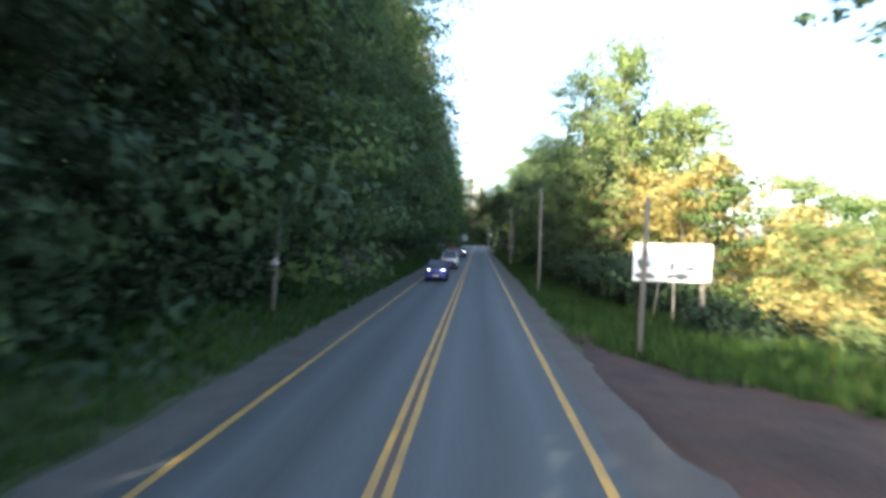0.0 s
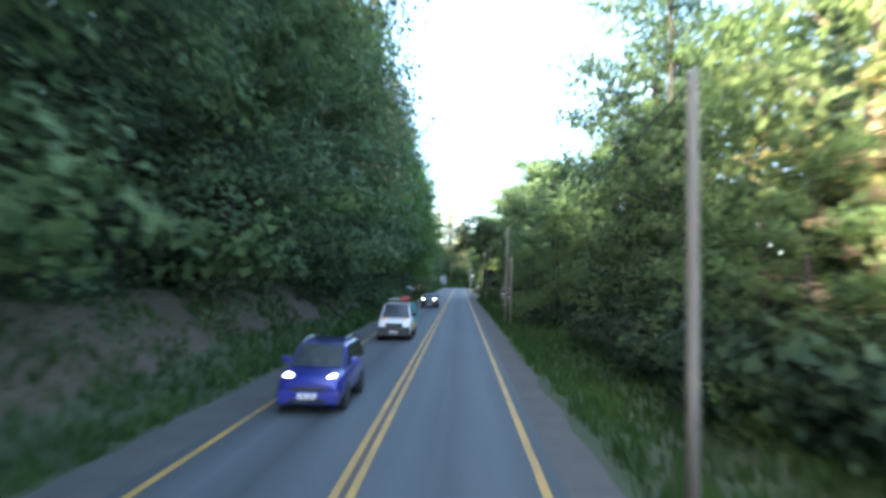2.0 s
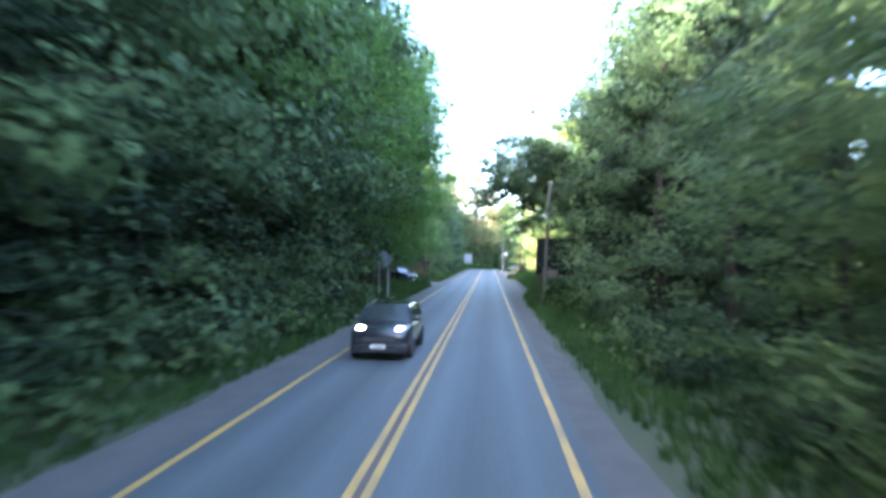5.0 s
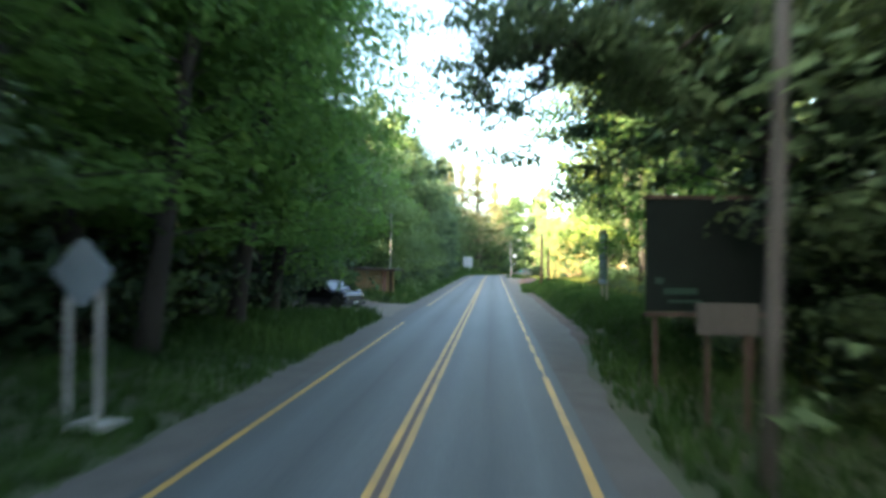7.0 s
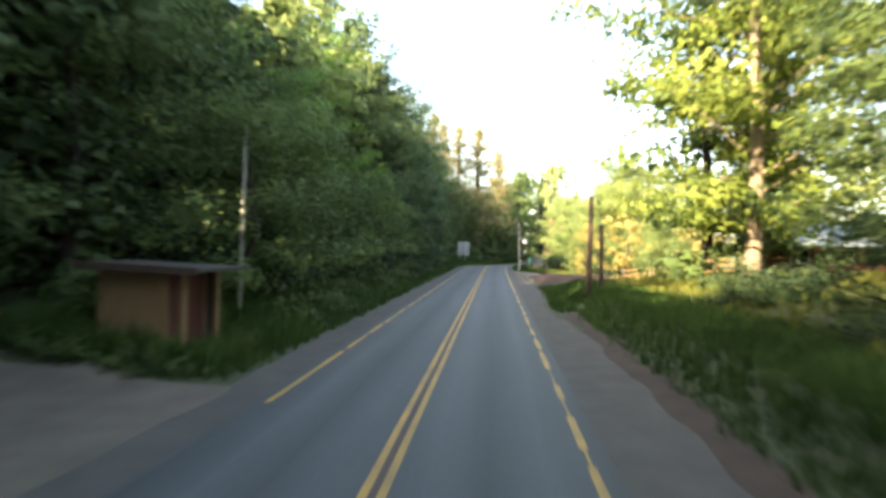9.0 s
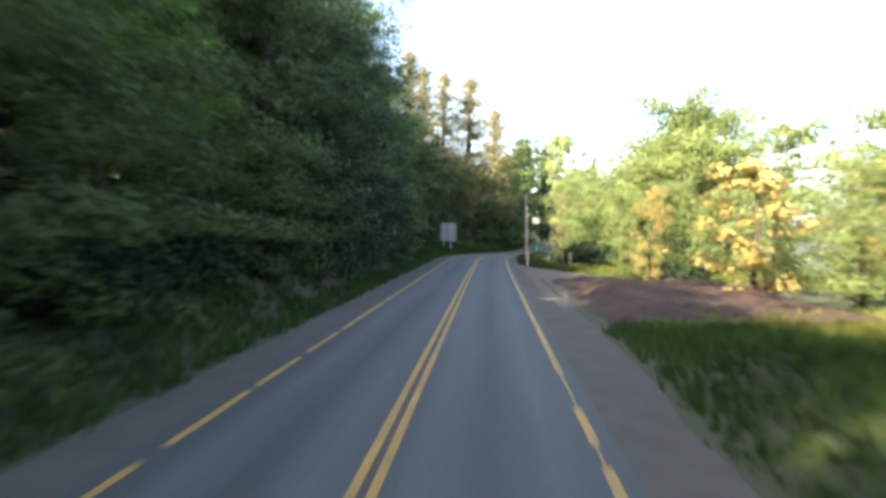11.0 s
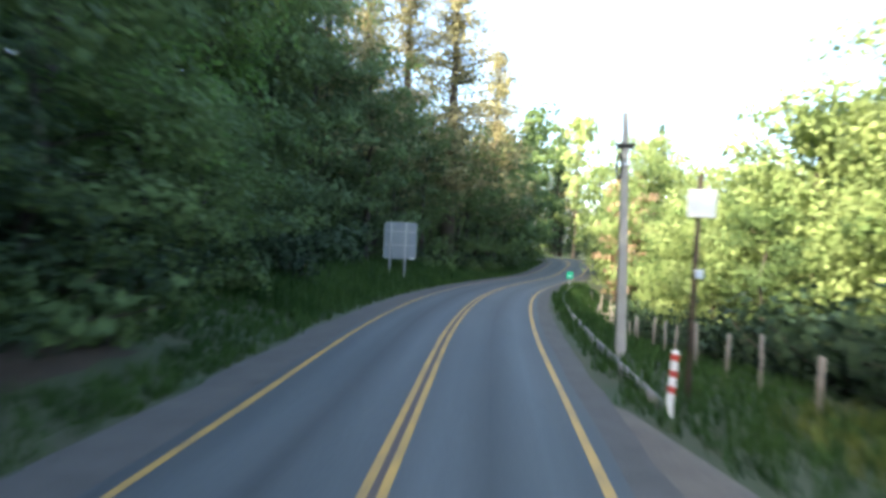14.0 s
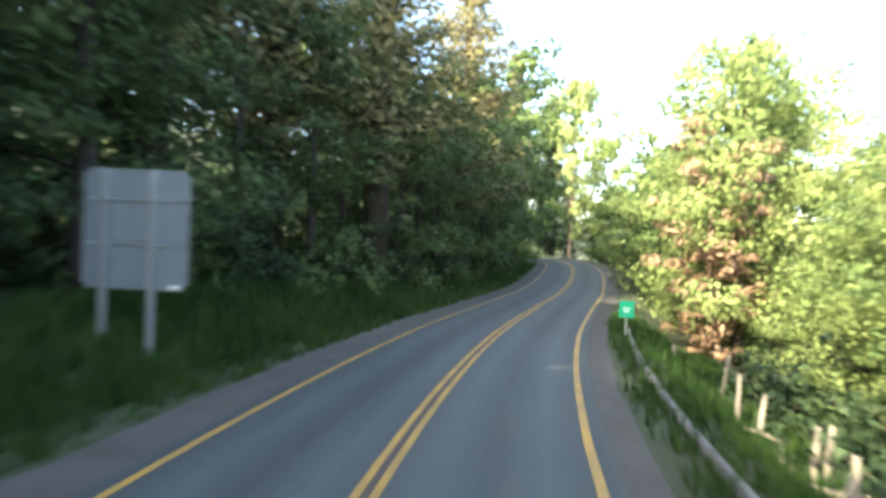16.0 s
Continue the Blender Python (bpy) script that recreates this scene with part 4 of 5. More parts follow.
bmesh.ops.bevel(bm, geom=[e for e in bm.edges if abs(e.verts[0].co.z - e.verts[1].co.z) > 1], offset=0.03, segments=2, affect='EDGES')
part("shaft", bm, "concrete", pf)
part("clamp", boxm(-0.2, 0.2, -0.12, 0.12, hf - 0.95, hf - 0.87, bevel=0.01), "black_plastic", pf, "dark metal clamp")
part("cross_arm", boxm(-0.28, 0.24, -0.16, -0.11, hf - 0.9, hf - 0.84, bevel=0.01), "black_plastic", pf, "short dark bracket")
coil = [(-0.17 + 0.1 * math.sin(a) * 0.6, -0.14, hf - 1.45 + 0.34 * math.cos(a)) for a in (2 * math.pi * k / 18 for k in range(19))]
part("cable_coil", tubem(coil, [0.035] * 19, 6), "black_plastic", pf, "black coil of spare cable")
part("pole_plate", boxm(-0.06, 0.12, -0.16, -0.13, hf - 1.42, hf - 1.34), "print_blue", pf, "small pale plate")


def cable(a, b, sag, label="thin black overhead cable between poles"):
    pts = [Vector(a).lerp(Vector(b), f / 14) - Vector((0, 0, sag * 4 * (f / 14) * (1 - f / 14))) for f in range(15)]
    return tagged(part("cable", tubem(pts, [0.014] * 15, 5), "black_plastic"), label, "cable", "overhead cables")


cable((5.4, 68.2, 4.55), (13.0, 74.0, 4.4), 0.35, "thin black cable running off into the trees")
cable((5.17, 71.1, 6.6), (5.4, 110.1, 7.6), 0.9)
cable((4.8, 35.1, 5.9), (5.17, 71.1, 6.7), 0.9)


def post(parent, x, y, z0, z1, w=0.05, material="galvanised", name="post"):
    return part(name, boxm(x - w / 2, x + w / 2, y - w / 2, y + w / 2, z0, z1, bevel=w * 0.15), material, parent)


# billboard
bb = thing("billboard", pose(8.22, 21.6, ground_z(8.22, 21.6), 0, 0, -3), "white printed billboard panel on timber posts", "billboard")
g = ground_z(8.22, 21.6)
part("panel", boxm(-1.4, 1.4, -0.03, 0.03, 1.65 - g, 3.06 - g, bevel=0.01), "white_paint", bb, "white panel with a faded print")
for x in (-1.0, 0.1, 1.15):
    post(bb, x, 0.09, -0.3, 2.9 - g, 0.09, "grey_timber")
part("brace", tubem([(-0.55, 0.6, -0.2), (-0.4, 0.1, 1.9 - g)], [0.04, 0.04], 6), "grey_timber", bb)
part("brace", tubem([(1.15, 0.7, -0.2), (1.1, 0.1, 1.9 - g)], [0.04, 0.04], 6), "grey_timber", bb)


def blot(parent, x, z, w, h, material, y=-0.036, seed=0, name="print"):
    bm = bmesh.new()
    n = 18
    vs = [bm.verts.new((x + w / 2 * math.cos(a) * (1 + 0.7 * noise.noise((math.cos(a) * 2.6, math.sin(a) * 2.6, seed))), y, z + h / 2 * math.sin(a) * (1 + 0.7 * noise.noise((math.cos(a) * 2.6, math.sin(a) * 2.6, seed + 9))))) for a in (2 * math.pi * k / n for k in range(n))]
    bm.faces.new(vs)
    return part(name, bm, material, parent)


for i, (x, z, w, h, k) in enumerate(((-1.05, 2.28, 0.42, 0.34, "print_grey"), (-0.95, 1.86, 0.7, 0.24, "print_grey"), (0.25, 1.86, 0.85, 0.2, "print_grey"), (0.62, 2.15, 0.4, 0.16, "print_grey"), (0.0, 2.22, 0.1, 0.3, "print_grey"), (-0.7, 2.45, 0.9, 0.5, "print_blue"), (0.8, 2.55, 0.95, 0.4, "print_blue"), (0.2, 2.1, 0.9, 0.35, "print_blue"), (1.1, 1.82, 0.4, 0.2, "print_blue"))):
    blot(bb, x, z - g, w, h, k, -0.034 - 0.003 * (k == "print_grey"), i)


def bars(parent, rows, y, material, name="text_bar"):
    for x0, x1, z0, z1 in rows:
        part(name, boxm(x0, x1, y - 0.004, y, z0, z1), material, parent)


# square brown visitors' sign
g = ground_z(5.2, 74.9)
bs = thing("tourist_sign", pose(5.25, 74.9, g, 0, 0, 0), "square brown visitor sign with white pictogram", "sign", "road signs")
part("plate", boxm(-0.38, 0.38, -0.012, 0.012, 1.62 - g, 2.36 - g, bevel=0.008), "sign_brown", bs)
for x0, x1, z0, z1 in ((-0.38, 0.38, 2.335, 2.36), (-0.38, 0.38, 1.62, 1.645), (-0.38, -0.355, 1.645, 2.335), (0.355, 0.38, 1.645, 2.335)):
    part("border", boxm(x0, x1, -0.018, -0.013, z0 - g, z1 - g), "white_paint", bs, "white border strip")
part("sub_plate", boxm(-0.36, 0.36, -0.012, 0.012, 1.38 - g, 1.58 - g, bevel=0.008), "sign_brown", bs)
bars(bs, [(-0.14, 0.14, 1.46 - g, 1.51 - g)], -0.014, "white_paint")
blot(bs, 0.02, 2.0 - g, 0.22, 0.34, "white_paint", -0.017, 3, "pictogram")
blot(bs, -0.14, 1.87 - g, 0.2, 0.14, "white_paint", -0.017, 5, "pictogram")
post(bs, 0.0, 0.04, -0.3, 2.3 - g, 0.06)

# back of a diamond warning sign on two posts
g = ground_z(-5.75, 111.6)
dia = thing("warning_sign", pose(-5.62, 111.6, g, 0, 0, -8), "grey back of a diamond road sign, two pale posts", "sign", "road signs")
bm = boxm(-0.46, 0.46, -0.012, 0.012, -0.46, 0.46, m=pose(0, -0.06, 2.78 - g, 0, 45, 0))
bmesh.ops.bevel(bm, geom=[e for e in bm.edges if abs(e.verts[0].co.y - e.verts[1].co.y) > 0.01], offset=0.07, segments=3, affect='EDGES')
part("plate", bm, "sign_back", dia, "bare grey metal back")
for x in (-0.32, 0.32):
    post(dia, x, 0, -0.3, 2.95 - g, 0.085, "concrete")
part("footing", boxm(-0.1, 0.75, -0.35, 0.25, -0.05, 0.07, bevel=0.02), "concrete", dia, "pale concrete footing")

# dark board and the small board before it
g = ground_z(6.5, 116.4)
db = thing("notice_board", pose(6.5, 116.4, g, 0, 0, 4), "large dark board on posts under the trees", "board", "roadside boards")
part("panel", boxm(-1.4, 1.4, -0.05, 0.05, 1.85 - g, 4.5 - g, bevel=0.015), "board_dark", db)
part("frame_rail", boxm(-1.45, 1.45, -0.075, 0.075, 1.72 - g, 1.83 - g, bevel=0.015), "dark_timber", db)
part("frame_rail", boxm(-1.45, 1.45, -0.075, 0.075, 4.51 - g, 4.6 - g, bevel=0.015), "dark_timber", db)
for x in (-1.15, 1.15):
    post(db, x, 0.1, -0.3, 4.4 - g, 0.11, "dark_timber")
bars(db, [(-1.0, -0.2, 2.25 - g, 2.4 - g), (-1.2, -1.0, 2.5 - g, 2.65 - g), (-0.9, -0.1, 2.05 - g, 2.12 - g)], -0.052, "board_green")
g = ground_z(5.9, 113.2)
sb = thing("small_board", pose(5.85, 113.3, g, 0, 0, -6), "small weathered grey board, shade-darkened, on two posts", "board", "roadside boards")
# Grey board in the shade-darkened wood colour.
part("panel", boxm(-0.55, 0.55, -0.03, 0.03, 1.65 - g, 2.25 - g, bevel=0.02), "shaded_wood", sb)
for x in (-0.35, 0.35):
    post(sb, x, 0.06, -0.3, 2.1 - g, 0.09, "dark_timber")

# green board with pale lettering bars
g = ground_z(7.2, 132.65)
gb = thing("green_board", pose(7.1, 133.1, g, 0, 0, -91), "tall green board with pale lettering on posts", "board", "roadside boards")
part("panel", boxm(-1.05, 1.05, -0.04, 0.04, 1.85 - g, 4.65 - g, bevel=0.015), "board_green", gb)
for z0, z1, k in ((4.22, 4.32, 0.5), (3.78, 3.87, 0.55), (3.53, 3.61, 0.45), (3.15, 3.28, 0.3), (2.78, 2.88, 0.5), (2.4, 2.55, 0.25)):
    bars(gb, [(-0.9, -0.9 + 2 * k * 1.4, z0 - g, z1 - g)], -0.042, "board_pale")
part("divider", boxm(-1.07, 1.07, -0.06, 0.06, 3.0 - g, 3.05 - g), "print_grey", gb)
part("base_panel", boxm(-1.07, 1.07, -0.06, 0.06, 1.9 - g, 2.12 - g, bevel=0.01), "sign_back", gb, "pale strip under the lettering")
for x in (-0.75, 0.75):
    post(gb, x, 0.08, -0.3, 4.4 - g, 0.12, "grey_timber")

# back of a large road sign
g = ground_z(-4.4, 241.9)
wb = thing("road_sign", pose(-4.42, 241.9, g, 0, 0, 0), "large grey sheet-metal road sign seen from behind", "sign", "road signs")
bm = boxm(-1.1, 1.1, 0.0, 0.02, 1.6 - g, 4.05 - g)
bmesh.ops.bevel(bm, geom=[e for e in bm.edges if abs(e.verts[0].co.y - e.verts[1].co.y) > 0.01], offset=0.1, segments=4, affect='EDGES')
part("panel", bm, "sign_back", wb)
for x in (-0.62, 0.38):
    post(wb, x, -0.07, -0.4, 4.04 - g, 0.12)
for z in (2.5, 3.4):
    part("stiffener", boxm(-1.0, 1.0, -0.03, -0.004, z - g, z + 0.05 - g), "galvanised", wb)
part("patch", boxm(0.72, 0.95, -0.012, -0.003, 1.63 - g, 1.72 - g), "white_paint", wb, "small white sticker")

# small green kilometre sign
g = ground_z(8.3, 252.0)
ks = thing("kilometre_sign", pose(8.3, 252.0, g, 0, 0, -8), "small bright green road sign beside the kerb", "sign", "road signs")
part("plate", boxm(-0.26, 0.26, -0.01, 0.01, 0.32 - g, 0.92 - g, bevel=0.008), "sign_green", ks)
bars(ks, [(-0.14, 0.14, 0.64 - g, 0.68 - g), (-0.1, 0.1, 0.52 - g, 0.57 - g)], -0.012, "white_paint")
post(ks, 0, 0.03, -0.3, 0.9 - g, 0.05)

# white notice on a dark post, with a lamp box, and a red and white marker
g = ground_z(5.45, 214.6)
ns = thing("notice_sign", pose(5.45, 214.6, g), "white notice plate on a tall dark post", "sign", "road signs")
part("post", tubem([(0, 0, -0.3), (0.0, 0, 2.2), (0.03, 0.02, 4.62 - g)], [0.06, 0.055, 0.05], 9), "dark_timber", ns)
part("plate", boxm(-0.24, 0.32, -0.09, -0.065, 3.74 - g, 4.3 - g, bevel=0.01), "white_paint", ns)
part("box", boxm(-0.02, 0.13, -0.14, -0.06, 2.52 - g, 2.7 - g, bevel=0.01), "print_blue", ns, "small pale blue box")
g = ground_z(4.75, 213.5)
mk = thing("marker_post", pose(4.75, 213.5, g, 0, 3, 0), "red and white striped marker post in the grass", "marker")
part("post", boxm(-0.06, 0.06, -0.03, 0.03, -0.2, 1.22 - g, bevel=0.008), "white_paint", mk)
for k in range(3):
    part("stripe", boxm(-0.064, 0.064, -0.034, 0.034, 1.12 - g - 0.3 * k - 0.09, 1.12 - g - 0.3 * k + 0.03, m=None), "red_paint", mk, "red stripe")

# kerb on the outside of the bend
kerb = strip("kerb", 4.55, 4.68, 214, 266, -0.12, "old_concrete", step=1.0, thick=0.29)
tagged(kerb, "low weathered grey concrete kerb beam beside the bend", "kerb", kind="structure")


# ---- fences ----
def fence_post(t, x, y, h, r=0.055, material="grey_timber", lean=0.0):
    z = ground_z(x, y) - t.matrix_basis.translation.z
    x, y = x - t.matrix_basis.translation.x, y - t.matrix_basis.translation.y
    return part("fence_post", tubem([(x, y, z - 0.3), (x + lean * 0.5, y, z + h * 0.5), (x + lean, y, z + h)], [r, r * 0.97, r * 0.9], 7), material, t)


wf = thing("wire_fence", pose(8, 205, 0), "wire fence on grey timber posts along the slope", "fence")
fp = []
for i in range(18):
    y = 211.0 + 1.75 * i
    x = cx(y) + 8.2 + 0.12 * math.sin(i * 1.9) - 0.95 * sm(212, 219, y) + 0.4 * sm(226, 240, y)
    fence_post(wf, x, y, 1.28 + 0.1 * math.sin(i * 2.7), 0.042 + 0.008 * (i % 3), lean=0.06 * math.sin(i * 3.3))
    fp.append((x - 8, y - 205, ground_z(x, y)))
for dz in (0.35, 0.7, 1.1):
    part("wire", tubem([(x, y, z + dz) for x, y, z in fp], [0.004] * len(fp), 4), "black_plastic", wf)

rf = thing("rail_fence", pose(12, 170, 0), "brown timber post and rail fence by the meadow", "fence")
rp = [(10.0 + 1.55 * i, 171.6 - 1.2 * i) for i in range(6)]
for x, y in rp:
    fence_post(rf, x, y, 1.25, 0.07, "dark_timber")
for (xa, ya), (xb, yb) in zip(rp, rp[1:]):
    for dz in (0.4, 0.72, 1.05):
        part("rail", tubem([(xa - 12, ya - 170, ground_z(xa, ya) + dz), (xb - 12, yb - 170, ground_z(xb, yb) + dz + 0.03)], [0.05, 0.045], 6), "tan_boards", rf)
tf = thing("timber_fence", pose(14, 208, 0), "broken pale timber rail fence by the track", "fence")
tp = [(12.6, 206.2), (14.6, 204.6), (16.8, 203.4)]
for x, y in tp:
    fence_post(tf, x, y, 1.0, 0.06)
for (xa, ya), (xb, yb) in zip(tp, tp[1:]):
    part("rail", tubem([(xa - 14, ya - 208, ground_z(xa, ya) + 0.85), (xb - 14, yb - 208, ground_z(xb, yb) + 0.7)], [0.05, 0.05], 6), "grey_timber", tf)
z = ground_z(10.9, 13.7)
op = thing("gate_post", pose(10.9, 13.7, z), "stout dark old timber post by the driveway", "post")
part("post", tubem([(0, 0, -0.3), (0.02, 0, 0.6), (0.03, 0.02, 1.15)], [0.13, 0.12, 0.10], 9), "dark_timber", op)
# loose posts and beams left on the slope below the kerb
for x, y, h, ln in ((8.2, 239.1, 0.95, 0.1), (9.85, 246.3, 1.4, 0.0), (10.3, 246.0, 1.15, 0.12), (10.0, 243.0, 1.3, 0.06), (10.4, 243.2, 1.25, 0.08), (11.3, 243.6, 0.5, 0.03), (11.3, 250.6, 1.5, 0.15), (10.3, 252.4, 0.7, -0.1)):
    t = thing("timber_stake", pose(x, y, ground_z(x, y)), "pale upright timber stake on the slope", "stake", "stakes on the slope")
    part("stake", tubem([(0, 0, -0.3), (ln * 0.4, 0, h * 0.5), (ln, 0, h)], [0.075, 0.07, 0.055], 8), "grey_timber", t)
for x, y, ln, a, w in ((10.0, 245.4, 1.5, 4, 0.05), (10.2, 242.4, 1.5, -8, 0.05), (8.9, 244.6, 1.1, 58, 0.13), (9.5, 243.9, 1.5, -62, 0.05), (9.3, 250.0, 0.9, 20, 0.06)):
    z0, z1 = ground_z(x - math.cos(radians(a)) * ln / 2, y - math.sin(radians(a)) * ln / 2), ground_z(x + math.cos(radians(a)) * ln / 2, y + math.sin(radians(a)) * ln / 2)
    t = thing("timber_beam", pose(x, y, (z0 + z1) / 2 + 0.09, 0, math.degrees(math.atan2(z0 - z1, ln)), a), "pale fallen timber beam on the slope", "beam", "beams on the slope")
    part("beam", boxm(-ln / 2, ln / 2, -w, w, -0.05, 0.05, bevel=0.012), "grey_timber", t)

# ---- buildings ----
g = ground_z(-7.4, 145.4)
shed = thing("wooden_booth", pose(-7.35, 145.6, g, 0, 0, -8), "tan wooden booth with a dark flat roof", "booth")
for i in range(12):
    x = -1.15 + 0.172 * i
    part("board", boxm(x, x + 0.16, -0.74, -0.70, -0.2, 1.95, bevel=0.006), "tan_boards", shed)
for i in range(8):
    y = -0.70 + 0.18 * i
    part("board", boxm(-1.17, -1.13, y, y + 0.165, -0.2, 1.95), "tan_boards", shed)
for x, y in ((-1.12, 0.72), (0.93, 0.72), (1.3, -0.66), (1.3, 0.7)):
    post(shed, x, y, -0.3, 2.02, 0.11, "tan_boards", "corner_post")
part("roof", boxm(-1.55, 1.95, -1.15, 1.1, 2.02, 2.12, bevel=0.02, m=pose(0, 0, 0, 0, 1.5, 0)), "roof_dark", shed)
part("fascia", boxm(-1.57, 1.97, -1.19, -1.155, 1.96, 2.14, m=pose(0, 0, 0, 0, 1.5, 0)), "dark_timber", shed)
part("back_wall", boxm(-1.1, 1.3, 0.68, 0.74, -0.2, 1.95), "dark_timber", shed)
part("inner_wall", boxm(0.86, 0.92, -0.66, 0.66, -0.2, 1.95), "red_boards", shed, "reddish inner wall")

g = ground_z(-12.5, 136.5)
cp = thing("carport", pose(-13.2, 137.5, g, 0, 0, 0), "dark open carport shelter under the trees", "carport")
for x in (-2.4, 2.4):
    for y in (-2.6, 2.6):
        post(cp, x, y, -0.3, 2.35, 0.14, "dark_timber")
part("roof", boxm(-2.9, 2.9, -3.1, 3.1, 2.36, 2.5, bevel=0.02, m=pose(0, 0, 0, 0, -3, 0)), "roof_dark", cp)
part("beam", boxm(-2.5, 2.5, -2.68, -2.52, 2.18, 2.345), "dark_timber", cp)
part("back_wall", boxm(-2.6, -2.5, -2.6, 2.6, -0.2, 2.3), "dark_timber", cp)

g = ground_z(18.5, 165)
ho = thing("house", pose(20.6, 167.0, g - 0.2, 0, 0, -12), "low red-walled house with pale blue metal roof", "house")
part("wall", boxm(-3.2, 3.2, -0.1, 0.0, -0.5, 2.2), "red_boards", ho)
part("wall", boxm(-3.2, 3.2, 4.0, 4.1, -0.5, 2.2), "red_boards", ho)
part("wall", boxm(-3.2, -3.1, 0.003, 3.997, -0.5, 2.2), "red_boards", ho)
part("wall", boxm(3.1, 3.2, 0.003, 3.997, -0.5, 2.2), "red_boards", ho)
bm = bmesh.new()
for y0, y1, z0, z1 in ((-1.7, 2.0, 1.95, 3.3), (2.0, 4.6, 3.3, 2.1)):
    vs = [bm.verts.new(v) for v in ((-3.6, y0, z0), (3.6, y0, z0), (3.6, y1, z1), (-3.6, y1, z1))]
    f = bm.faces.new(vs)
    r = bmesh.ops.extrude_face_region(bm, geom=[f])
    bmesh.ops.translate(bm, verts=[v for v in r["geom"] if isinstance(v, bmesh.types.BMVert)], vec=(0, 0, 0.06))
part("roof", bm, "roof_metal", ho)
for k in range(9):
    x = -3.4 + 0.85 * k
    part("roof_seam", tubem([(x, -1.69, 2.04), (x, 2.0, 3.38)], [0.025, 0.025], 4), "roof_metal", ho)
for x in (-3.3, -1.1, 1.1, 3.3):
    post(ho, x, -1.55, -0.5, 1.98, 0.12, "red_boards", "veranda_post")
for x in (-2.0, 0.2):
    w = part("window", boxm(x, x + 1.0, -0.125, -0.105, 0.9, 1.8), "white_paint", ho)
    part("pane", boxm(x + 0.07, x + 0.93, -0.135, -0.128, 0.97, 1.73), "car_glass", w)
part("door", boxm(1.7, 2.5, -0.125, -0.105, -0.4, 1.75, bevel=0.01), "dark_timber", ho)


# ---- vehicles ----
def loft(stations, rows):
    """Closed skin through cross-sections; rows(station) gives one loop of points."""
    bm = bmesh.new()
    rings = [[bm.verts.new(p) for p in rows(s)] for s in stations]
    n = len(rings[0])
    for r, q in zip(rings, rings[1:]):
        for k in range(n):
            bm.faces.new((r[k], r[(k + 1) % n], q[(k + 1) % n], q[k])).smooth = True
    bm.faces.new(rings[0][::-1])
    bm.faces.new(rings[-1])
    bmesh.ops.recalc_face_normals(bm, faces=bm.faces)
    return bm


def hull(s):
    y, z0, z1, w = s
    d = min(0.16, (z1 - z0) * 0.3)
    half = [(w * 0.86, z0), (w * 0.97, z0 + d * 0.6), (w, z0 + (z1 - z0) * 0.45), (w * 0.985, z1 - d * 0.9), (w * 0.93, z1 - d * 0.25), (w * 0.8, z1)]
    return [(x, y, z) for x, z in half] + [(-x, y, z) for x, z in half[::-1]]


def quad_plate(a, b, c, d, inset, lift, thick=0.012):
    """A thin plate on the quad a b c d, drawn in from its edges."""
    a, b, c, d = (Vector(v) for v in (a, b, c, d))
    mid = (a + b + c + d) / 4
    n = (b - a).cross(d - a).normalized()
    bm = bmesh.new()
    pts = [v + (mid - v) * inset for v in (a, b, c, d)]
    lo = [bm.verts.new(p + n * lift) for p in pts]
    hi = [bm.verts.new(p + n * (lift + thick)) for p in pts]
    bm.faces.new(hi)
    for k in range(4):
        bm.faces.new((lo[k], lo[(k + 1) % 4], hi[(k + 1) % 4], hi[k]))
    return bm


def wheel(v, x, y, r, w):
    side = 1 if x > 0 else -1
    bm = bmesh.new()
    prof = [(r * 0.62, -w / 2), (r * 0.94, -w / 2), (r, -w * 0.3), (r, w * 0.3), (r * 0.94, w / 2), (r * 0.62, w / 2)]
    rings = [[bm.verts.new((x + q, y + p * math.cos(a), r + p * math.sin(a))) for p, q in prof] for a in (2 * math.pi * k / 24 for k in range(24))]
    for i in range(24):
        for k in range(5):
            bm.faces.new((rings[i][k], rings[i][k + 1], rings[(i + 1) % 24][k + 1], rings[(i + 1) % 24][k])).smooth = True
    bmesh.ops.recalc_face_normals(bm, faces=bm.faces)
    wh = new("wheel")
    wh.parent = v
    part("tyre", bm, "rubber", wh)
    bm = bmesh.new()
    tube(bm, [(x - side * 0.02, y, r), (x + side * w * 0.3, y, r)], [r * 0.2, r * 0.16], 12)
    for k in range(5):
        a = 2 * math.pi * k / 5
        box(bm, x + side * w * 0.12, x + side * w * 0.34, y - 0.035, y + 0.035, r + 0.05, r + r * 0.62, m=Matrix.Translation((0, y, r)) @ Matrix.Rotation(a, 4, 'X') @ Matrix.Translation((0, -y, -r)))
    part("rim", bm, "chrome", wh)
    part("arch", tubem([(x + side * w * 0.52, y, r + 0.02), (x + side * (w * 0.52 + 0.012), y, r + 0.02)], [r * 1.14, r * 1.14], 24), "black_plastic", v, "dark wheel arch")


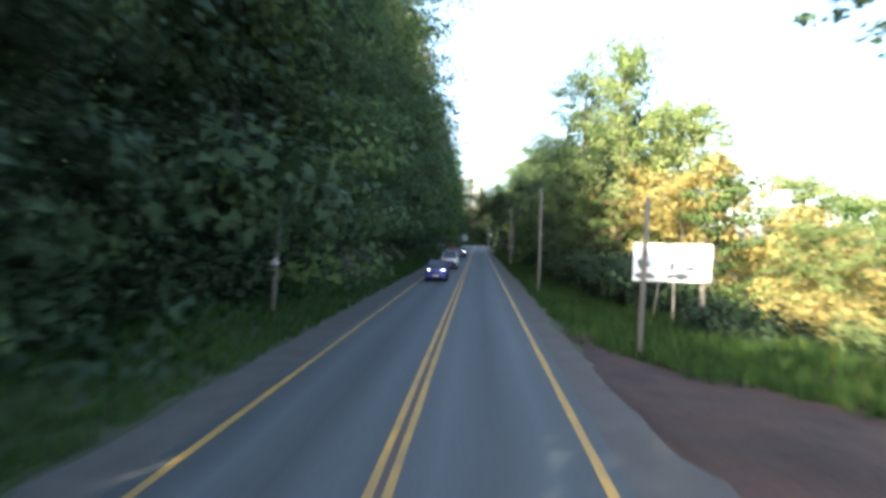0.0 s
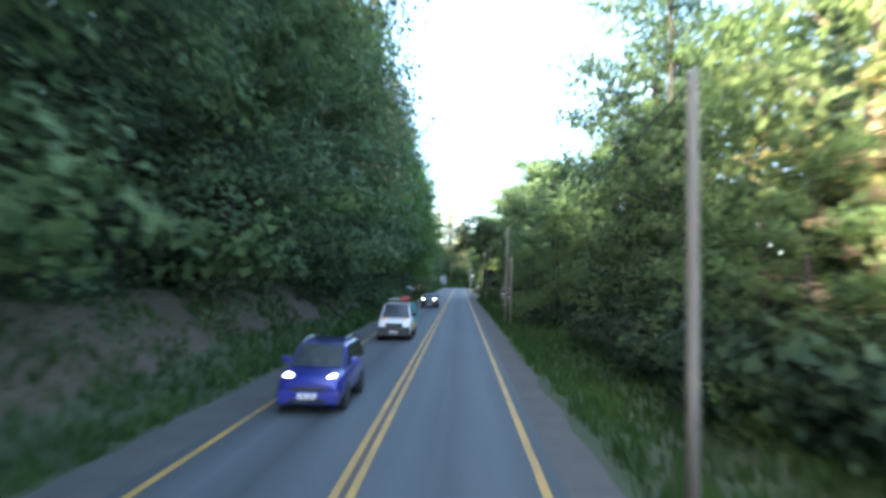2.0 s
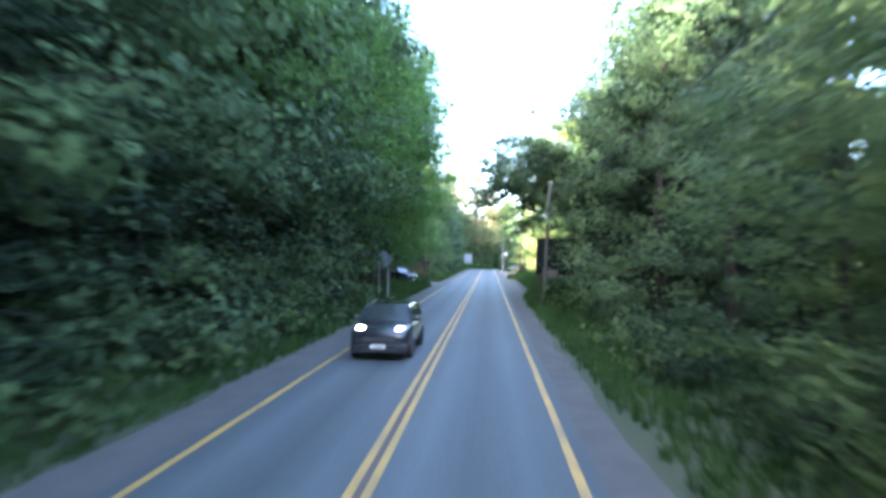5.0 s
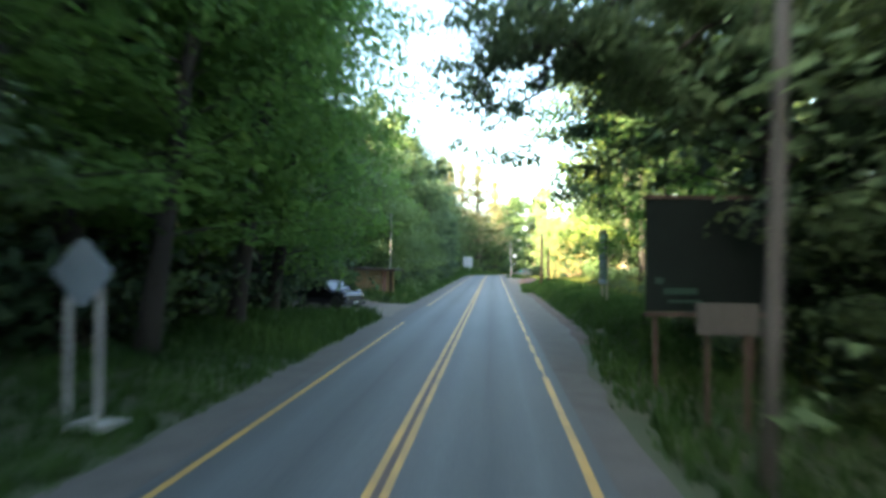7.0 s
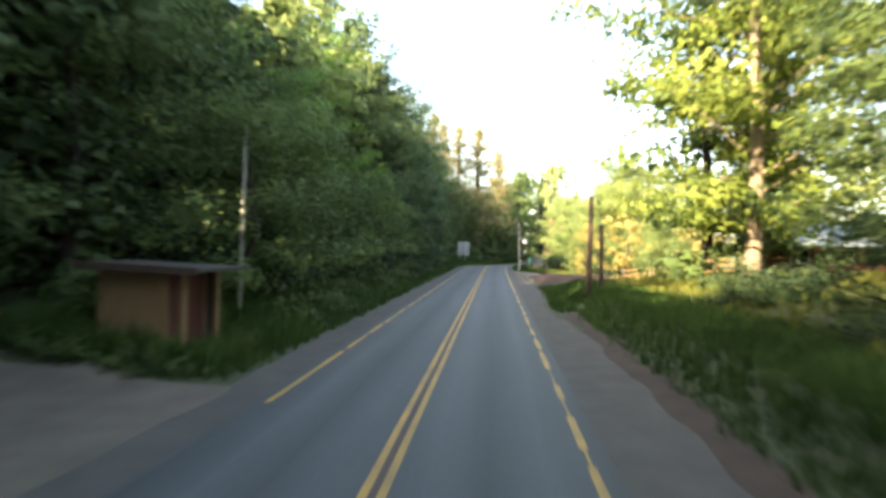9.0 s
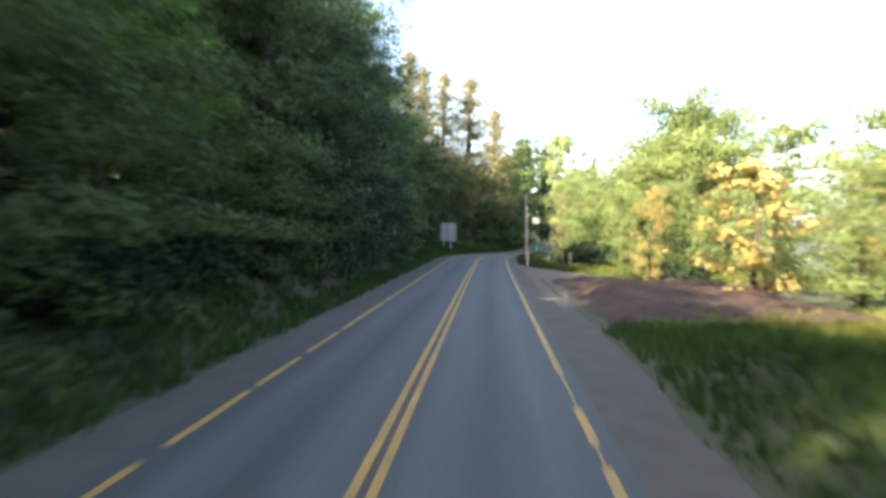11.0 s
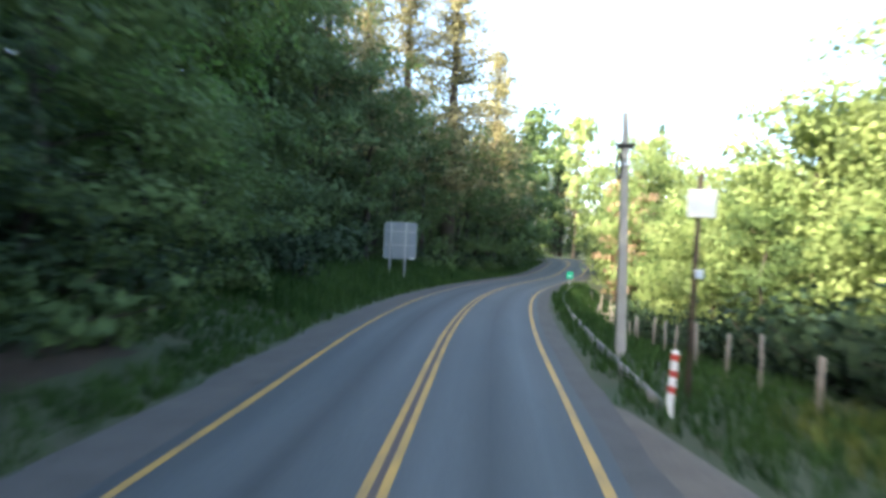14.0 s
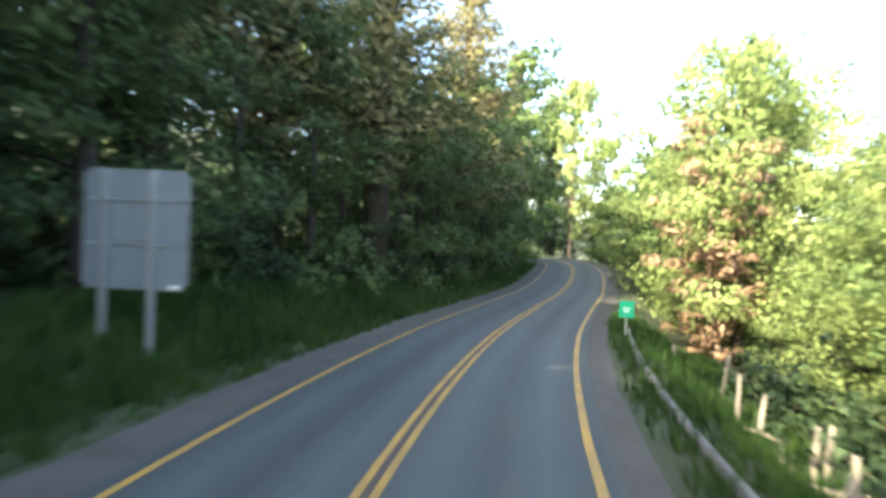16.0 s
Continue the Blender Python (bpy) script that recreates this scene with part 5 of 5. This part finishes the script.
def vehicle(name, m, label, paint, L, W, H, hood, belt, cab, lit=None, light_z=None, r=0.32, bumper="black_plastic", group="vehicles on the road"):
    """cab: y of windscreen foot, windscreen top, roof end, rear foot. The front is at y = 0, facing -y."""
    v = thing(name, m, label, "van" if "van" in name else "car", group)
    hw = W / 2
    a, b, c, d = cab
    st = [(0.0, 0.34, hood * 0.72, hw * 0.80), (0.10, 0.26, hood * 0.88, hw * 0.92), (0.35, 0.24, hood * 0.95, hw * 0.985), (a, 0.24, hood * 1.02, hw), (a + 0.4, 0.24, belt, hw), (L * 0.6, 0.24, belt, hw), (L - 0.35, 0.25, belt, hw * 0.985), (L - 0.06, 0.3, belt * 0.96, hw * 0.93), (L, 0.4, belt * 0.85, hw * 0.86)]
    part("body", loft(st, hull), paint, v)
    rw, bw = hw * 0.76, hw * 0.93
    lo = [(-bw, a, hood + 0.0), (bw, a, hood + 0.0), (bw, d, belt - 0.04), (-bw, d, belt - 0.04)]
    hi = [(-rw, b, H - 0.03), (rw, b, H - 0.03), (rw, c, H - 0.02), (-rw, c, H - 0.02)]
    bm = bmesh.new()
    vl, vh = [bm.verts.new(p) for p in lo], [bm.verts.new(p) for p in hi]
    bm.faces.new(vh)
    bm.faces.new(vl[::-1])
    for k in range(4):
        bm.faces.new((vl[k], vl[(k + 1) % 4], vh[(k + 1) % 4], vh[k]))
    bmesh.ops.recalc_face_normals(bm, faces=bm.faces)
    bmesh.ops.bevel(bm, geom=[e for e in bm.edges if max(q.co.z for q in e.verts) > belt + 0.1], offset=0.07, segments=3, affect='EDGES')
    part("cabin", bm, paint, v)
    part("windscreen", quad_plate(lo[0], lo[1], hi[1], hi[0], 0.10, 0.006), "car_glass", v, "dark windscreen")
    part("rear_window", quad_plate(lo[2], lo[3], hi[3], hi[2], 0.14, 0.006), "car_glass", v)
    for s in (1, -1):
        A, B, C, D = [Vector((s * abs(p[0]), p[1], p[2])) for p in (lo[1], lo[2], hi[2], hi[1])]
        n = 3 if "van" not in name else 2
        for k in range(n if "van" not in name else 1):
            f0, f1 = k / n, (k + 1) / n
            q = [A.lerp(B, f0), A.lerp(B, f1), D.lerp(C, f1), D.lerp(C, f0)]
            if s < 0:
                q = q[::-1]
            part("side_window", quad_plate(*q, 0.1, 0.006), "car_glass", v)
        wheel(v, s * (hw - 0.11), 0.78, r, 0.2)
        wheel(v, s * (hw - 0.11), L - 0.78, r, 0.2)
        mr = part("mirror", boxm(min(s * (hw - 0.02), s * (hw + 0.17)), max(s * (hw - 0.02), s * (hw + 0.17)), a + 0.3, a + 0.4, belt + 0.02, belt + 0.19, bevel=0.03), bumper if "van" in name else paint, v)
        lz = light_z or hood * 0.78
        x0, x1 = sorted((s * hw * 0.56, s * hw * 0.82))
        part("headlight", boxm(x0, x1, 0.03, 0.34, lz - 0.042, lz + 0.042, bevel=0.025, m=Matrix.Translation((0, 0.1, lz)) @ Matrix.Rotation(radians(-16 * s), 4, 'Y') @ Matrix.Rotation(radians(14 * s), 4, 'Z') @ Matrix.Translation((0, -0.1, -lz))), lit or "lens_glass", v, "lit headlamp" if lit else "clear headlamp")
        x0, x1 = sorted((s * hw * 0.7, s * hw * 0.88))
        part("tail_light", boxm(x0, x1, L - 0.1, L + 0.005, belt * 0.7, belt * 0.9, bevel=0.02), "red_paint", v)
        for yy in (a + 1.2,):
            x0, x1 = sorted((s * (hw - 0.01), s * (hw + 0.03)))
            part("door_handle", boxm(x0, x1, yy, yy + 0.16, belt - 0.16, belt - 0.13, bevel=0.008), bumper, v)
    part("bumper", boxm(-hw * 0.92, hw * 0.92, -0.07, 0.3, 0.22, 0.5 + 0.16 * ("van" in name), bevel=0.06), bumper, v)
    part("air_intake", boxm(-hw * 0.55, hw * 0.55, -0.085, -0.06, 0.26, 0.34, bevel=0.01), "rubber", v)
    for k in (-0.12, -0.04, 0.04, 0.12):
        part("plate_bar", boxm(k - 0.025, k + 0.025, -0.092, -0.086, 0.385, 0.435), "black_plastic", v)
    part("grille", boxm(-hw * 0.5, hw * 0.5, -0.02, 0.1, hood * (0.62 if "van" in name else 0.56), hood * (0.83 if "van" in name else 0.68), bevel=0.02), "black_plastic", v)
    part("number_plate", boxm(-0.2, 0.2, -0.085, -0.07, 0.36, 0.46), "white_paint", v, "pale plate with plain bars")
    part("wiper", tubem([(-0.3, a - 0.01, hood + 0.05), (0.2, a + (b - a) * 0.18, hood + 0.14)], [0.01, 0.008], 4), "black_plastic", v)
    return v


van = vehicle("van", pose(-1.55, 55.35, 0.02, 0, 0, 0), "small white delivery van, lit lamps, ladder on top", "van_white", 3.6, 1.64, 1.74, 1.0, 1.1, (0.72, 1.42, 3.42, 3.58), "headlamp_warm", 0.88, 0.33)
part("livery", boxm(0.82, 0.872, 2.1, 3.4, 0.75, 1.08), "turquoise", van, "turquoise livery panel")
part("livery", quad_plate((0.797, 2.1, 1.14), (0.797, 3.5, 1.12), (0.668, 3.36, 1.70), (0.668, 2.1, 1.70), 0.03, 0.01), "turquoise", van, "turquoise livery panel")
part("livery_stripe", boxm(0.83, 0.876, 1.6, 3.3, 0.52, 0.7), "van_yellow", van, "yellow livery stripe")
for y in (1.8, 3.2):
    part("roof_bar", boxm(-0.62, 0.62, y, y + 0.06, 1.83, 1.88, bevel=0.01), "black_plastic", van)
lad = part("ladder", boxm(-0.38, -0.32, 0.9, 3.6, 1.885, 1.95), "galvanised", van, "pale aluminium ladder")
part("ladder_rail", boxm(0.0, 0.06, 0.9, 3.6, 1.885, 1.95), "galvanised", lad)
for k in range(9):
    part("rung", boxm(-0.318, -0.002, 1.0 + 0.3 * k, 1.04 + 0.3 * k, 1.9, 1.93), "galvanised", lad)
part("roof_box", boxm(0.16, 0.5, 1.4, 3.5, 1.885, 2.02, bevel=0.03), "red_paint", van, "dark red roof load")

suv = vehicle("car", pose(-1.7, 39.75, 0.02, 0, 0, 0), "bright blue compact car with lit headlamps", "car_blue", 3.5, 1.48, 1.42, 0.88, 0.92, (0.8, 1.5, 3.0, 3.4), "headlamp_lit", 0.65, 0.28, "car_blue")
for s in (0.5, -0.5):
    part("roof_rail", tubem([(s, 1.6, 1.4), (s, 1.7, 1.47), (s, 2.8, 1.47), (s, 2.9, 1.4)], [0.02] * 4, 6), "chrome", suv, "bright roof rail")
vehicle("car", pose(-1.5, 87.6, 0.02, 0, 0, 0), "dark hatchback with lit headlamps on the road", "car_dark", 4.2, 1.74, 1.5, 0.95, 0.98, (0.95, 1.75, 3.4, 4.0), "headlamp_lit", 0.72, 0.31, "car_dark")
vehicle("car", pose(-7.0, 138.2, ground_z(-8.5, 138.5) + 0.06, 0, 0, 58), "tall dark parked estate car on the gravel driveway", "car_dark", 4.6, 1.86, 1.74, 1.1, 1.14, (1.2, 2.0, 4.0, 4.5), None, 0.93, 0.36, "car_dark", "parked vehicles")

# ---- grass ----
def grass(name, count, u0, u1, y0, y1, h, material, label, keep=lambda x, y: True, seed=5):
    rng = np.random.default_rng(seed)
    c = []
    for u, y in zip(rng.uniform(u0, u1, count), rng.uniform(y0, y1, count)):
        x = cx(y) + u
        if keep(u, y):
            c.append((x, y, ground_z(x, y) + 0.01))
    c = np.array(c)
    c = np.repeat(c, 4, axis=0) + np.hstack([rng.normal(0, 0.09, (len(c) * 4, 2)), np.zeros((len(c) * 4, 1))])
    n = len(c)
    ang, hh = rng.uniform(0, 2 * math.pi, n), h * rng.uniform(0.35, 1.25, n)
    side = np.stack([np.cos(ang), np.sin(ang), np.zeros(n)], 1) * (0.018 + 0.03 * h)
    lean = np.stack([-np.sin(ang), np.cos(ang), np.zeros(n)], 1) * (hh * rng.uniform(-0.5, 0.5, n))[:, None]
    up = np.stack([np.zeros(n), np.zeros(n), hh], 1)
    v = np.stack([c - side, c + side, c + side * 0.6 + lean * 0.45 + up * 0.6, c + lean + up], 1)
    return tagged(mesh_ob(name, quads(name, v), material), label, "grass", kind="stuff")


def off_drive(u, y):
    return not (178 < y < 216 and u < -5.6 and noise.noise((u * 0.6, y * 0.3, 5)) > 0.1) and not (133.5 < y < 143.5 and u < 0) and not (33 < y < 76 and u < -6.0 and noise.noise((u * 0.5, y * 0.3, 2)) > 0.04)


def by_booth(u, y):
    return not (-8.9 < u < -5.7 and 144.6 < y < 146.9)


def drive_far(u):
    """How far the bare driveway reaches before the grass begins."""
    return max(8.4, 13 - 1.1 * (u - 6.2)) if u > 6.2 else 13 + 2.6 * (6.2 - u)


def off_tracks(u, y):
    return not (-2 < y < drive_far(u) + 0.9 * noise.noise((u * 1.3, y * 0.8, 3)) and u < 17) and not (track_near(u) - 0.3 < y < track_far(u) + 0.2) and not (178.5 < y < 198.6 and u < 15.5) and not (125 < y < 160 and u < 5.3 + 0.3 * noise.noise((y * 0.9, u * 2, 3))) and u > right_edge(y) + 0.25


grass("verge_grass_west", 24000, -8.2, -4.35, -6, 300, 0.34, "grass_blade", "short green verge grass beside the gravel", off_drive, 5)
grass("bank_grass_west", 7000, -13, -7, -6, 270, 0.5, "grass_blade", "rough green grass on the shaded bank", off_drive, 6)
grass("verge_grass_east", 19000, 4.05, 9.0, 8, 260, 0.36, "grass_blade", "green verge grass and weeds beside the gravel", off_tracks, 7)
grass("bank_grass_east", 8000, 5.4, 10, 117, 182, 0.3, "grass_blade", "dense green grass on the low roadside bank", off_tracks, 17)
grass("drive_weeds", 3200, 4.8, 13, 8, 26, 0.5, "grass_blade", "tall green weeds beside the earth driveway", off_tracks, 37)
# Uses the grass copy that holds sunlight in its colour.
grass("rough_grass_east", 5000, 9, 17, 10, 180, 0.5, "grass_lit", "rough dry-tipped grass beyond the verge, in a sunlit tone", off_tracks, 8)
grass("booth_grass", 1600, -10.5, -4.9, 143.7, 152, 0.75, "grass_blade", "tall green grass before the wooden booth", by_booth, 19)
grass("drive_grass", 2600, -9.5, -4.6, 120, 133.6, 0.6, "grass_blade", "tall green grass on the verge by the driveway", off_drive, 20)
grass("sign_weeds", 2200, -8.5, -5.0, 222, 262, 0.7, "grass_blade", "tall weeds round the road sign posts", off_drive, 23)
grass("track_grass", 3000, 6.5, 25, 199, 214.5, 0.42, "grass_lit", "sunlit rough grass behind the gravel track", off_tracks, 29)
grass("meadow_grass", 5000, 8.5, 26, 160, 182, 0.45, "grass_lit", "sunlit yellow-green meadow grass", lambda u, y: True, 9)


# ---- the wood's inner foliage ----
def thicket(name, n, u0, u1, y0, y1, top, size, material, label, seed, foot=0.0):
    """Leaves in drifting clumps that fill the wood behind its front trees."""
    rng = np.random.default_rng(seed)
    m = n // 60
    cy, cu = rng.uniform(y0, y1, m), rng.uniform(u0, u1, m)
    base = np.array([(cx(y) + u, y, ground_z(cx(y) + u, y)) for u, y in zip(cu, cy)])
    base[:, 2] += foot + rng.uniform(0.05, 1, m) ** 1.3 * (top - foot)
    r = rng.uniform(0.7, 1.9, m)
    off = rng.normal(size=(m * 60, 3))
    c = np.repeat(base, 60, axis=0) + off * (np.repeat(r, 60)[:, None] * np.array([0.6, 0.6, 0.42]))
    keep = c[:, 2] > -0.5
    out = (off / (np.linalg.norm(off, axis=1)[:, None] + 1e-6))[keep]
    c = c[keep]
    return tagged(mesh_ob(name, cloud_mesh(name, c, rng.uniform(0.6, 1.3, len(c)) * size, 0.72, 0.3, rng, True, out), material), label, "woodland", kind="stuff")


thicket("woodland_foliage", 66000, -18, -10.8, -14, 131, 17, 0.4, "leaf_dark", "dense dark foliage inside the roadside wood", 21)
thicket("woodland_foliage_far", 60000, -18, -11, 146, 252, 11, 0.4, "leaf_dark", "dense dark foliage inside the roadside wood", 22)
# Backing and board foliage: deep shade painted by the leaf colour.
thicket("woodland_backing", 48000, -20, -12.5, -14, 131, 23, 0.75, "leaf_deep", "high foliage deep inside the wood, leaves shade-darkened", 31, 6)
thicket("woodland_backing_far", 22000, -19, -12.5, 146, 236, 14, 0.75, "leaf_deep", "high foliage deep inside the wood, leaves shade-darkened", 32, 3)
thicket("board_shade", 15000, 9.2, 17, 101, 126, 14, 0.55, "leaf_deep", "dense foliage behind the roadside boards, leaves shade-darkened", 33)
thicket("far_hedge", 12000, 55, 75, -12, 120, 11, 0.9, "leaf_mid", "distant green trees beyond the scrub", 34)
thicket("far_wood", 12000, -75, 85, 378, 392, 17, 1.0, "leaf_green", "distant wood closing the valley", 35)
thicket("woodland_foliage_east", 16000, 10.5, 18, 44, 112, 7, 0.5, "leaf_green", "dense green foliage behind the verge", 23)
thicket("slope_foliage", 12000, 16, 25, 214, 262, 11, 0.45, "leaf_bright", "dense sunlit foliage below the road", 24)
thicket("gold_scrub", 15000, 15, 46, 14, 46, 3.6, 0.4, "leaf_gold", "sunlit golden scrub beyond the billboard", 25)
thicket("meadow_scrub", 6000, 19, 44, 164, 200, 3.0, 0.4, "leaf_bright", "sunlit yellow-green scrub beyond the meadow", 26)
thicket("woodland_foliage_bend", 40000, -19, -12.2, 228, 290, 15.5, 0.42, "leaf_dark", "dense dark foliage inside the roadside wood", 27)
